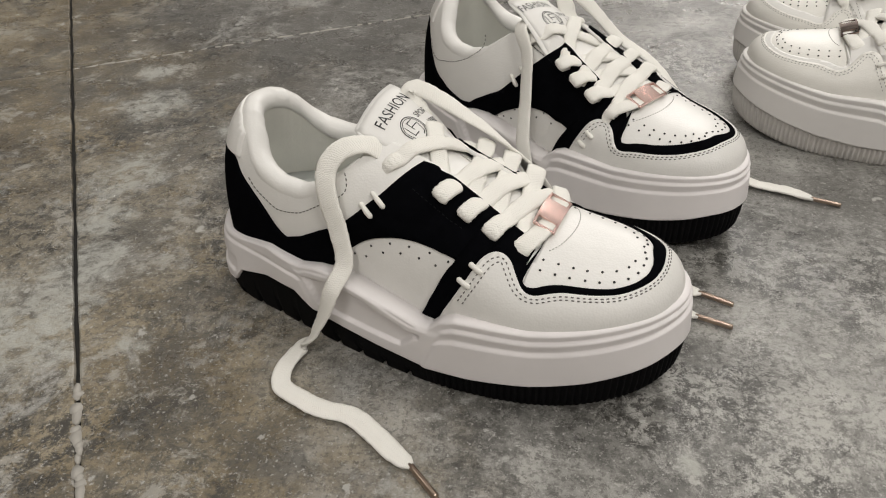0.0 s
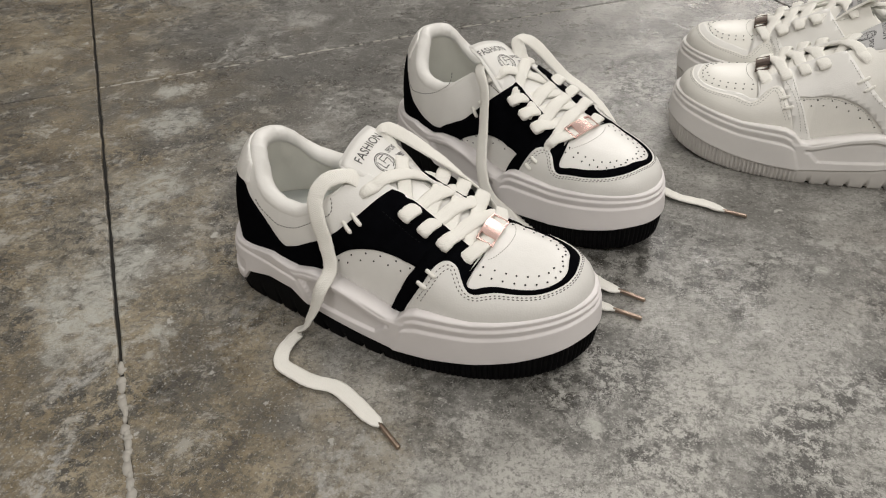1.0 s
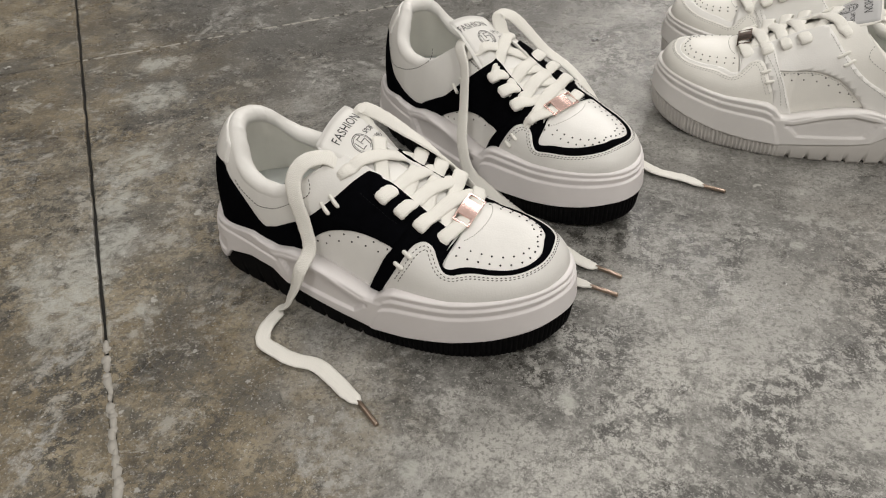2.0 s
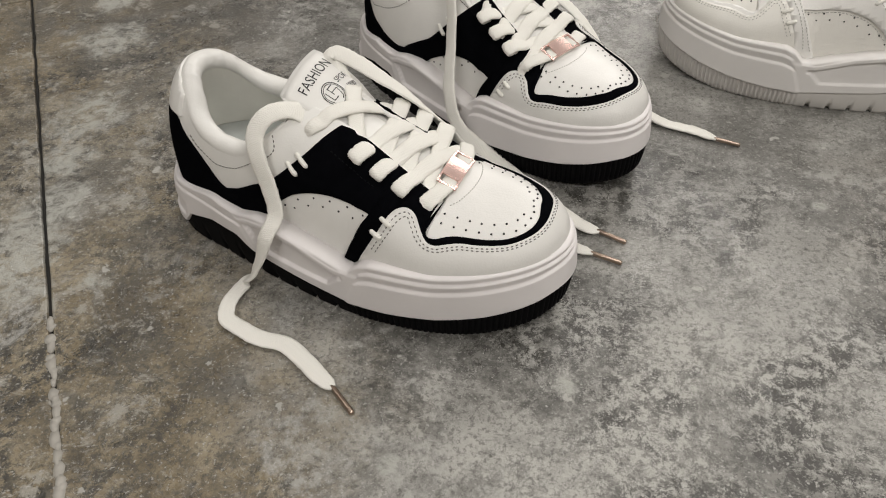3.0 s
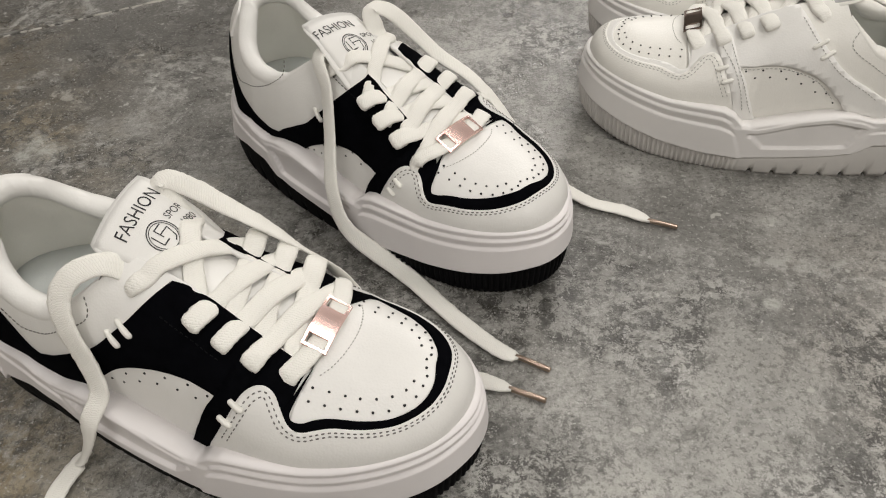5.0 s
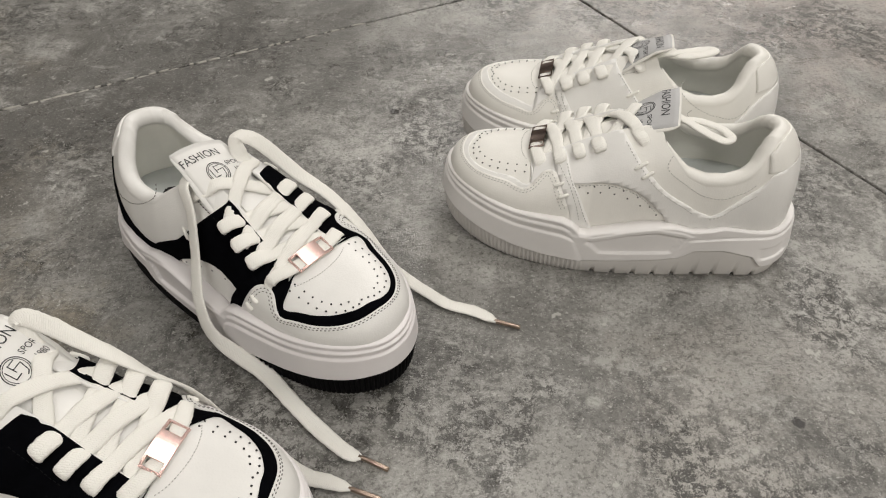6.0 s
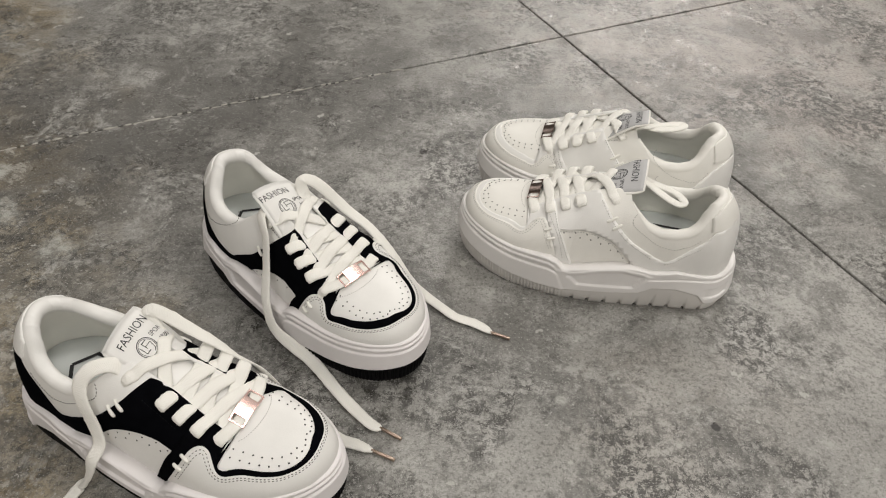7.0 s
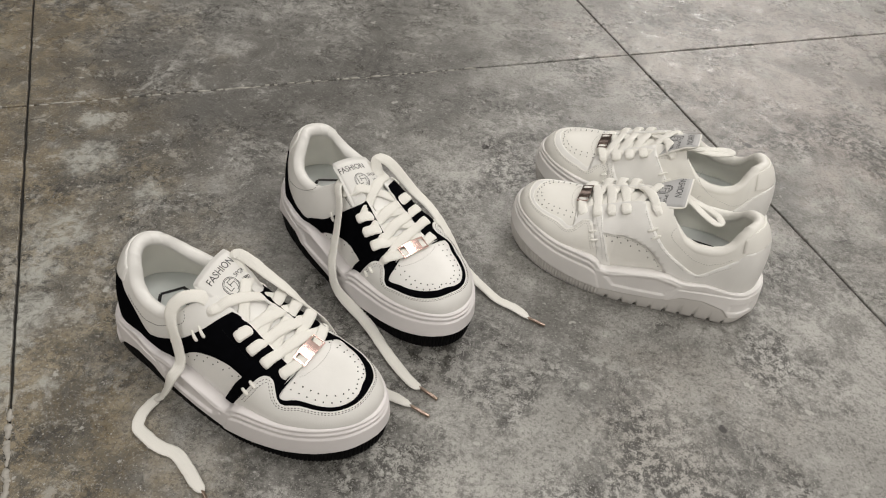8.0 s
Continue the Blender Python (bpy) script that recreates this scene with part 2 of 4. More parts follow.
# ---- the hall: floor, joints, walls, ceiling ----
X0, X1, Y0, Y1, HIGH = HALL
floor = part("floor", mesh_of("floor", *slab(X0, X1, Y0, Y1, -0.12, -0.003), smooth=False), joint_fill)
tagged(floor, "worn mottled grey concrete floor with saw-cut joints", "floor", kind="structure")
ceiling = part("ceiling", mesh_of("ceiling", *slab(X0, X1, Y0, Y1, HIGH, HIGH + 0.1), smooth=False), ceiling_paint)
tagged(ceiling, "plain white hall ceiling", "ceiling", kind="structure")
for wname, box in (("wall_west", (X0 - .15, X0, Y0, Y1, -.12, HIGH)), ("wall_east", (X1, X1 + .15, Y0, Y1, -.12, HIGH)),
                   ("wall_south", (X0, X1, Y0 - .15, Y0, -.12, HIGH)), ("wall_north", (X0, X1, Y1, Y1 + .15, -.12, HIGH))):
    w = part(wname, mesh_of(wname, *slab(*box), smooth=False), wall_paint)
    tagged(w, "plain pale painted hall wall", "wall", kind="structure")

# ---- the form of the right shoe: x from heel to toe, y to its inner side, z up, in millimetres ----
SHOE_LENGTH, SHOE_WIDTH = 265.5, 248.0
FOOTPRINT = [(-.008, 0), (.016, -.083), (.076, -.148), (.2, -.178), (.35, -.210), (.5, -.232), (.62, -.236), (.75, -.218), (.86, -.180), (.945, -.122), (.988, -.055), (.997, .006),
             (.977, .061), (.922, .113), (.835, .152), (.72, .176), (.6, .192), (.45, .198), (.3, .195), (.15, .174), (.06, .130), (.008, .075)]


def closed_curve(points, steps):
    p = np.array(points, float)
    k = np.arange(steps) / steps * len(p)
    i = k.astype(int)
    f = (k - i)[:, None]
    a, b, c, d = (p[(i + o) % len(p)] for o in (-1, 0, 1, 2))
    return .5 * (2 * b + (c - a) * f + (2 * a - 5 * b + 4 * c - d) * f ** 2 + (3 * b - 3 * c + d - a) * f ** 3)


RIM = closed_curve(FOOTPRINT, 2200) * (SHOE_LENGTH, SHOE_WIDTH)
RIM_OUT = np.roll(RIM, -1, 0) - np.roll(RIM, 1, 0)
RIM_OUT = np.stack([RIM_OUT[:, 1], -RIM_OUT[:, 0]], 1)
RIM_OUT /= np.linalg.norm(RIM_OUT, axis=1)[:, None]
if (RIM_OUT[550] * (RIM[550] - RIM.mean(0))).sum() < 0:
    RIM_OUT = -RIM_OUT


def along(table, x):
    return np.interp(x, [r[0] for r in table], [r[1] for r in table])


def rim(u, out=0.0):
    """A point on the footprint, u from 0 (heel) by the outer side to 0.5 (toe) and back by the inner side."""
    k = (np.asarray(u, float) % 1.0) * 2200
    i = k.astype(int) % 2200
    f = (k - np.floor(k))[..., None]
    j = (i + 1) % 2200
    p = RIM[i] * (1 - f) + RIM[j] * f
    n = RIM_OUT[i] * (1 - f) + RIM_OUT[j] * f
    return p + n * np.asarray(out, float)[..., None]


SOLE_TOP = [(0, 41.5), (11, 42), (35, 45), (54, 48.5), (66, 47), (76, 46), (88, 49.5), (100, 50), (112, 48), (134, 43), (150, 38.5), (155, 39),
            (161, 45), (168, 48.5), (176, 49), (203, 48.5), (227, 51), (247, 53), (266, 54.5)]
SOLE_LOW = [(0, 11.5), (15, 11.5), (22, 12.5), (29, 22), (51, 28), (72, 28), (83, 21), (96, 18.5), (113, 17), (141, 14.5), (152, 13), (160, 13.5),
            (176, 13.5), (204, 16), (229, 20.5), (247, 25), (258, 28.5), (266, 30)]
SPINE = [(45, 116), (80, 114), (100, 111.5), (124, 107.5), (137, 104), (150, 98), (165, 90.5), (180, 82), (190, 76.5), (198, 74), (206, 72.2), (215, 71), (230, 70)]
INSET = [(0, 8.5), (30, 6), (60, 5), (85, 7), (110, 10.5), (150, 10.5), (170, 7), (200, 4), (225, 3.5), (240, 4), (258, 5), (266, 6.5)]


SPINE_X = np.linspace(30, 260, 461)
SPINE_Z = np.convolve(np.pad(along(SPINE, SPINE_X), 20, mode="edge"), np.hanning(43)[1:-1] / np.hanning(43).sum(), "valid")


def fullness(x):
    """How square the upper's cross-section is."""
    return along([(0, 2.75), (12, 2.6), (35, 2.25), (60, 2.2), (205, 2.15), (240, 2.3), (266, 2.4)], x)


def upper(u, t, lift=0.0):
    """The upper's outside: u round the footprint, t from the sole (0) to the ridge (1)."""
    u, t = np.broadcast_arrays(np.asarray(u, float) % 1.0, np.asarray(t, float))
    p = rim(u, -along(INSET, rim(u)[..., 0]))
    x = p[..., 0]
    d = x - 207
    xs = np.maximum(x, 45) - .3 * (d + np.sqrt(d * d + 260))
    n = fullness(x)
    low = along(SOLE_TOP, x) - 3
    a = np.clip(t, 0, 1) * np.pi / 2
    f = 1 - np.clip(np.cos(a), 0, 1) ** (2 / n)
    g = np.sin(a) ** (2 / n)
    q = np.stack([x + (xs - x) * f, p[..., 1] * (1 - f), low + (np.interp(xs, SPINE_X, SPINE_Z) - low) * g], -1)
    if np.any(lift):
        e = 1e-3
        du = upper(u + e, t) - upper(u - e, t)
        dt = upper(u, np.minimum(t + e, .999)) - upper(u, np.minimum(t + e, .999) - 2 * e)
        m = np.cross(du, dt)
        m /= np.maximum(np.linalg.norm(m, axis=-1), 1e-9)[..., None]
        q = q + m * np.asarray(lift, float)[..., None]
    return q


def u_at(x, inner=False):
    """u of the footprint's point at x on the outer or the inner side."""
    k = np.arange(1100)
    if inner:
        return 1 - np.interp(x, RIM[(-k) % 2200, 0], k) / 2200
    return np.interp(x, RIM[k, 0], k) / 2200


# ---- the shoe ----
def rounded(points, turns=2):
    """Cuts the corners of a closed outline; a point given twice stays a corner."""
    p = np.array(points, float)
    for _ in range(turns):
        q = np.roll(p, -1, 0)
        p = np.stack([p * .75 + q * .25, p * .25 + q * .75], 1).reshape(-1, 2)
    return p


def swept(points, turns=2):
    """The same for an open line, ends kept."""
    p = np.array(points, float)
    for _ in range(turns):
        m = np.stack([p[:-1] * .75 + p[1:] * .25, p[:-1] * .25 + p[1:] * .75], 1).reshape(-1, 2)
        p = np.concatenate([p[:1], m, p[-1:]])
    return p


def panel(outline, lift, form=upper, du=0.006, dt=0.03, drop=0.4):
    """A pattern piece cut from sheet and laid on the form, with its own thickness."""
    bm = bmesh.new()
    bm.faces.new([bm.verts.new((a, b, 0)) for a, b in outline])
    lo, hi = np.min(outline, 0), np.max(outline, 0)
    for axis, step in ((0, du), (1, dt)):
        for c in np.arange(math.floor(lo[axis] / step) * step + step, hi[axis], step):
            co, no = [0, 0, 0], [0, 0, 0]
            co[axis], no[axis] = c, 1
            bmesh.ops.bisect_plane(bm, geom=bm.verts[:] + bm.edges[:] + bm.faces[:], plane_co=co, plane_no=no, dist=1e-6)
    bmesh.ops.remove_doubles(bm, verts=bm.verts, dist=1e-5)
    bmesh.ops.triangulate(bm, faces=[f for f in bm.faces if len(f.verts) > 4])
    bm.verts.index_update()
    uv = np.array([v.co[:2] for v in bm.verts])
    faces = [[v.index for v in f.verts] for f in bm.faces]
    edges = [(e.link_loops[0].vert.index, e.link_loops[0].link_loop_next.vert.index) for e in bm.edges if len(e.link_faces) == 1]
    up = sum(f.normal.z * f.calc_area() for f in bm.faces) > 0
    bm.free()
    inner = {}
    a = form(uv[:, 0], uv[:, 1], lift)
    rim_ids = sorted({i for e in edges for i in e})
    for i in rim_ids:
        inner[i] = len(a) + len(inner)
    b = form(uv[rim_ids, 0], uv[rim_ids, 1], -drop)
    faces += [[j, i, inner[i], inner[j]] for i, j in edges]
    if not up:
        faces = [f[::-1] for f in faces]
    return np.concatenate([a, b]), faces


COLLAR = [(0, 109.5), (12, 109.5), (22, 107.5), (33, 101), (41, 92.5), (50, 86), (62, 83), (75, 82.5), (88, 86.5), (98, 95), (106, 102), (112, 104.5)]


def top_of(u):
    """t of the upper's edge: the collar, the wings, the throat."""
    u = np.asarray(u, float) % 1.0
    x = rim(u, -along(INSET, rim(u)[..., 0]))[..., 0]
    xs = np.maximum(x, 45)
    low = along(SOLE_TOP, x) - 3
    g = np.clip((along(COLLAR, x) - low) / (along(SPINE, xs) - low), 0, .9999)
    t = np.arcsin(g ** (fullness(x) / 2)) / (np.pi / 2)
    throat = along([(108, .86), (130, .84), (150, .83), (170, .81), (186, .79), (197, .76), (201, .77), (204, 1.0), (300, 1.0)], x)
    k = np.clip((x - 106) / 5, 0, 1)
    return np.where(x < 111, np.minimum(t * (1 - k) + throat * k, .9), throat)


LATERAL_BLACK = [(0, .43), (0, .43), (.06, .425), (.1019, .414), (.1088, .341), (.1256, .244), (.1375, .153), (.1475, .10), (.1512, .095), (.1512, .095), (.1612, .13), (.1775, .184),
                 (.1888, .244), (.1981, .337), (.2075, .454), (.2131, .524), (.2225, .688), (.2294, .808), (.2294, .808), (.24, .831), (.2419, .808), (.2506, .83), (.2706, .81), (.2906, .79),
                 (.3044, .775), (.3156, .76), (.3156, .76), (.312, .53), (.3125, .36), (.3125, .30), (.3125, .30), (.295, .25), (.270, -.02), (.270, -.02),
                 (.2455, -.02), (.2455, -.02), (.246, .01), (.2725, .37), (.2725, .37), (.2588, .391), (.2456, .377), (.2325, .35), (.2194, .304), (.2081, .247), (.1994, .177),
                 (.1919, .103), (.185, .04), (.181, -.02), (.181, -.02), (.10, -.02), (0, -.02), (0, -.02)]
STRIP = [(.2455, -.02), (.2455, -.02), (.246, .01), (.2625, .204), (.2725, .37), (.2769, .487), (.28, .611), (.2838, .734), (.2865, .785), (.2865, .785), (.296, .775), (.296, .775),
         (.294, .62), (.287, .45), (.270, .0), (.270, -.02), (.270, -.02)]
MUD_EDGE = [(.2600, -.02), (.2600, -.02), (.2744, .12), (.2819, .287), (.287, .47), (.2944, .561), (.3025, .554), (.3081, .471), (.315, .37), (.3225, .354), (.3312, .391), (.3419, .421),
            (.3538, .415), (.3713, .40), (.3894, .395), (.4088, .43), (.4356, .475), (.465, .525), (.50, .555), (.54, .53), (.575, .44), (.605, .36), (.6262, .32), (.6481, .297),
            (.6631, .244), (.6694, .314), (.6762, .451), (.6862, .491), (.697, .40), (.7044, .174), (.7131, -.02), (.7131, -.02)]
VAMP_EDGE = [(.3185, .76), (.3185, .76), (.3144, .524), (.3131, .444), (.3163, .41), (.3225, .421), (.3275, .454), (.3375, .487), (.3506, .487), (.3694, .47), (.385, .463), (.4044, .49),
             (.4294, .55), (.4519, .61), (.4775, .67), (.51, .70), (.54, .675), (.5738, .61), (.60, .53), (.6275, .455), (.6481, .42), (.6588, .36), (.6662, .36), (.6675, .60), (.672, .76), (.672, .76)]
INNER_BLACK = [(0, .43), (0, .43), (.06, .41), (.1069, .345), (.1306, .237), (.145, .12), (.1675, .06), (.1856, .05), (.1856, .05), (.205, .134), (.2169, .21), (.235, .441),
               (.2444, .604), (.25, .748), (.25, .805), (.25, .805), (.2581, .805), (.2625, .79), (.2806, .78), (.3, .765), (.3219, .754), (.3219, .754), (.3319, .591), (.3331, .324),
               (.335, .197), (.335, .197), (.3106, .137), (.29, -.02), (.29, -.02), (.2656, -.02), (.2656, -.02), (.2669, .0), (.2844, .19), (.2844, .19), (.2638, .27), (.2431, .214),
               (.2256, .113), (.2112, .02), (.209, -.02), (.209, -.02), (.10, -.02), (0, -.02), (0, -.02)]
INNER_STRIP = [(.2656, -.02), (.2656, -.02), (.2669, .0), (.2844, .2), (.2975, .451), (.3031, .648), (.3044, .741), (.3044, .741), (.3113, .748), (.3113, .748), (.3113, .594),
               (.3037, .324), (.2913, .0), (.2913, -.02), (.2913, -.02)]


def mirrored(outline):
    return [(1 - a, b) for a, b in outline]


def sole_wave(x, z):
    """How far the white sidewall stands out at (x, z)."""
    low, top = along(SOLE_LOW, x), along(SOLE_TOP, x)
    s = lambda v: np.clip(v, 0, 1) ** 2 * (3 - 2 * np.clip(v, 0, 1))
    cut = x - (150 + (z - 14) * .42)
    front = s(cut / 2.5)
    line = low + (top - low) * .62
    front_d = along([(-9, 1.9), (-.03, 1.9), (.10, .1), (.20, .5), (.46, 1.5), (.54, 1.4), (.62, -.2), (.74, .4), (.90, .7), (1, -.3)], (z - line) / np.maximum(top - line, 1))
    back_line = 76 + (z - 42) * -.55
    back = s((back_line - x) / 2.5)
    shelf = along([(0, 36.5), (35, 38.5), (60, 38.5), (80, 37)], x)
    back_d = 1.6 - 1.1 * s((z - shelf) / 1.6) + .3 * s((z - shelf - 2) / 1.2)
    # the sunk window at the waist
    roof = along([(76, 40), (82, 43), (101, 46.5), (120, 43.5), (145, 35)], x) - 1.0
    sill = along([(80, 28), (88, 25.5), (139, 22.5), (147, 30)], x)
    inside = s((roof - z) / 1.2) * s((z - sill) / 1.4) * s((x - back_line - 3) / 1.8) * s((149 + (z - 27) * .25 - x) / 1.8)
    mid_d = 1.0 - 2.4 * inside - .8 * s((z - roof - 2.6) / 1.2)
    # the small hollow at the heel
    heel = s((26 - x) / 4) * s((z - 19) / 1.5) * s((30 - z) / 1.5) * s((x - 3) / 3)
    d = front * front_d + back * back_d + (1 - front - back) * mid_d - 1.2 * heel
    d = d - np.clip((x - 215) / 40, 0, 1) * np.clip(z - 28, 0, 60) * .09
    d = d - np.clip((62 - x) / 40, 0, 1) * np.clip(z - 18, 0, 60) * .13
    edge = s((z - low) / 1.2) * s((top - z) / 1.6 + .25)
    return d - 1.3 * (1 - edge)


def midsole():
    cols, rows = 560, 60
    u = np.arange(cols) / cols
    x = rim(u)[:, 0]
    low, top = along(SOLE_LOW, x), along(SOLE_TOP, x)
    out = []
    for k in range(rows):
        z = low + (top - low) * k / (rows - 1)
        p = rim(u, sole_wave(x, z))
        out.append(np.stack([p[:, 0], p[:, 1], z], 1))
    p = rim(u, -along(INSET, x) - 2.5)
    out.append(np.stack([p[:, 0], p[:, 1], top - .4], 1))
    out.append(np.stack([p[:, 0], p[:, 1], top - 6], 1))
    p = rim(u, -3.0)
    out.insert(0, np.stack([p[:, 0], p[:, 1], low + .5], 1))
    return np.concatenate(out), grid_faces(len(out), cols, wrap=True)


def outsole():
    cols = 1100
    u = np.arange(cols) / cols
    x = rim(u)[:, 0]
    step = np.linalg.norm(np.diff(rim(np.arange(cols + 1) / cols), axis=0), axis=1)
    arc = np.cumsum(step)
    teeth = np.clip((x - 148) / 12, 0, 1) * .75 * np.sign(np.sin(arc / 3.4 * 2 * np.pi)) * np.minimum(1, np.abs(np.sin(arc / 3.4 * 2 * np.pi)) * 2)
    floor_z = np.clip((x - 195) / 71, 0, 1) ** 2 * 11 + np.clip((12 - x) / 12, 0, 1) * 1.5
    top = along(SOLE_LOW, x) + 1.5
    lug = ((np.sin(arc / 15 * 2 * np.pi) > .80) & (x < 150) & (x > 20)).astype(float)
    out = []
    for f, inset, tooth in ((0, -12, 0), (0, -3.0, .4), (.12, -2.0, 1), (.45, -.9, 1), (.75, -.5, 1), (.9, -.6, .4), (1, -1.2, 0), (1, -7, 0)):
        base = floor_z + lug * 2.2 * (f < .3) * (inset > -11)
        p = rim(u, inset + teeth * tooth - lug * 1.6 * (f < .3))
        out.append(np.stack([p[:, 0], p[:, 1], np.maximum(floor_z + (top - floor_z) * f, base * (f < .3))], 1))
    faces = grid_faces(len(out), cols, wrap=True)
    faces.append(tuple(range(cols))[::-1])
    return np.concatenate(out), faces


def shell():
    cols, rows = 660, 50
    u = np.arange(cols + 1) / cols
    u[-1] = 1 - 1e-9
    tt = top_of(u)
    out = [upper(u, tt * k / (rows - 1)) for k in range(rows)]
    x = rim(u)[:, 0]
    for k, q in enumerate(out):
        q[:, 2] -= 1.6 * np.clip((x - 200) / 12, 0, 1) * np.clip((tt * k / (rows - 1) - .60) / .15, 0, 1)
    inner = upper(u, tt, -1.6)
    inner[:, 2] -= .3
    out.append(inner)
    out.append(upper(u, tt * .93, -2.0))
    return np.concatenate(out), grid_faces(len(out), cols + 1)


def collar_roll():
    """The padded rim of the opening."""
    u = np.concatenate([np.linspace(u_at(104, True), 1, 70)[:-1], np.linspace(0, u_at(104), 70)])
    tt = top_of(u)
    c = upper(u, tt)
    x = rim(u)[:, 0]
    fade = np.clip((106 - x) / 22, 0, 1) ** .6
    r = 1.6 + 4.0 * fade
    inward = np.stack([np.maximum(0, 62 - c[:, 0]) * .9 + 2, -c[:, 1]], 1)
    inward /= np.linalg.norm(inward, axis=1)[:, None]
    sides, out = 14, []
    for k in range(sides):
        a = k / sides * 2 * np.pi
        off = r * (.86 - np.cos(a) * 1.05)
        out.append(np.stack([c[:, 0] + inward[:, 0] * off, c[:, 1] + inward[:, 1] * off, c[:, 2] - r * .55 + np.sin(a) * r * 1.1], 1))
    v = np.stack(out, 1).reshape(-1, 3)
    return v, grid_faces(len(u), sides, wrap=True)


def lining():
    u = np.concatenate([np.linspace(u_at(165, True), 1, 90)[:-1], np.linspace(0, u_at(165), 90)])
    c = upper(u, top_of(u))
    x = rim(u)[:, 0]
    fade = np.clip((106 - x) / 22, 0, 1) ** .6
    inward = np.stack([np.maximum(0, 62 - c[:, 0]) * .9 + 2, -c[:, 1]], 1)
    inward /= np.linalg.norm(inward, axis=1)[:, None]
    top = np.stack([c[:, 0] + inward[:, 0] * (3 + 7 * fade), c[:, 1] + inward[:, 1] * (3 + 7 * fade), c[:, 2] - 4], 1)
    foot = rim(u, -along(INSET, x) - 6)
    foot = np.stack([foot[:, 0], foot[:, 1], np.full(len(u), 49.0)], 1)
    out = []
    for k in range(12):
        f = k / 11
        p = top * (1 - f) + foot * f
        seam = np.exp(-((f - .32) / .05) ** 2) * .8
        p[:, :2] += inward * (np.sin(f * np.pi) * -1.5 * fade + seam)[:, None]
        out.append(p)
    return np.concatenate(out), grid_faces(12, len(u), flip=True)


def insole():
    u = np.arange(160) / 160
    p = rim(u, -along(INSET, rim(u)[:, 0]) - 5)
    z = 51 - np.clip((p[:, 0] - 60) / 120, 0, 1) * 7
    c = np.array([p[:, 0].mean(), 0])
    out = [np.stack([p[:, 0], p[:, 1], z - 4], 1), np.stack([p[:, 0], p[:, 1], z], 1)]
    for f in (.85, .6, .3, .02):
        q = c + (p - c) * f
        out.append(np.stack([q[:, 0], q[:, 1], 49.6 - np.clip((q[:, 0] - 60) / 120, 0, 1) * 7], 1))
    return np.concatenate(out), grid_faces(len(out), 160, wrap=True)


TONGUE_LINE = [(92, 121), (97, 119.5), (104, 116.5), (112, 114), (124, 108.5), (131, 103.5), (137, 100), (150, 93.5), (165, 87.5), (180, 80), (190, 75), (198, 72.5), (206, 71.5)]


def tongue_at(x, y, lift=0.0):
    """The tongue's outside: it leans up towards the inner side near its top."""
    x, y = np.asarray(x, float), np.asarray(y, float)
    lean = np.clip((140 - x) / 30, 0, 1)
    z = along(TONGUE_LINE, x) - (y * y) / 62.0 * (1 - .45 * lean) + y * .27 * lean - 1.0
    return np.stack([x, y, z + lift], -1)


def tongue():
    xs, fs = np.linspace(98, 207, 44), np.linspace(-1, 1, 26)
    top, low = [], []
    for x in xs:
        half = float(along([(98, 18.5), (101, 20), (125, 21.5), (160, 23), (207, 20)], x))
        y = fs * half + 3.0 * max(0.0, min(1.0, (150 - x) / 25))
        thick = 4.5 * (1 - fs ** 6) * min(1, (x - 97.5) / 4) + .8
        top.append(tongue_at(np.full(26, x), y))
        q = tongue_at(np.full(26, x), y)
        q[:, 2] -= thick
        low.append(q)
    n = len(xs)
    v = np.concatenate(top + low)
    f = grid_faces(n, 26, flip=True) + [tuple(i + n * 26 for i in g) for g in grid_faces(n, 26)]
    ring = [j for j in range(26)] + [i * 26 + 25 for i in range(1, n)] + [(n - 1) * 26 + j for j in range(24, -1, -1)] + [i * 26 for i in range(n - 2, 0, -1)]
    for a, b in zip(ring, ring[1:] + ring[:1]):
        f.append((a, b, b + n * 26, a + n * 26))
    return v, f


def toe_field():
    """The toe's height over (x, y), smoothed."""
    uu, tt = np.meshgrid(np.linspace(.285, .715, 240), np.linspace(.2, .985, 90), indexing="ij")
    p = upper(uu, tt).reshape(-1, 3)
    p = p[p[:, 0] > 184]
    xs, ys = np.arange(190, 264.1, 2.0), np.arange(-44, 44.1, 2.0)
    z = np.zeros((len(xs), len(ys)))
    for a, x in enumerate(xs):
        near = p[np.abs(p[:, 0] - x) < 9]
        w = np.exp(-((near[:, None, 0] - x) ** 2 + (near[:, None, 1] - ys[None]) ** 2) / (2 * 2.2 ** 2)) + 1e-12
        z[a] = (w * near[:, None, 2]).sum(0) / w.sum(0)
    for _ in range(3):
        z[1:-1] = (z[:-2] + 2 * z[1:-1] + z[2:]) / 4
        z[:, 1:-1] = (z[:, :-2] + 2 * z[:, 1:-1] + z[:, 2:]) / 4
    return xs, ys, z


TOE_X, TOE_Y, TOE_Z = toe_field()


def toe_top(x, y, lift=0.0):
    a = np.clip((np.asarray(x, float) - TOE_X[0]) / 2.0, 0, len(TOE_X) - 1.001)
    b = np.clip((np.asarray(y, float) - TOE_Y[0]) / 2.0, 0, len(TOE_Y) - 1.001)
    i, j = a.astype(int), b.astype(int)
    f, g = a - i, b - j
    z = (TOE_Z[i, j] * (1 - f) + TOE_Z[i + 1, j] * f) * (1 - g) + (TOE_Z[i, j + 1] * (1 - f) + TOE_Z[i + 1, j + 1] * f) * g
    return np.stack([np.asarray(x, float), np.asarray(y, float), z + lift], -1)


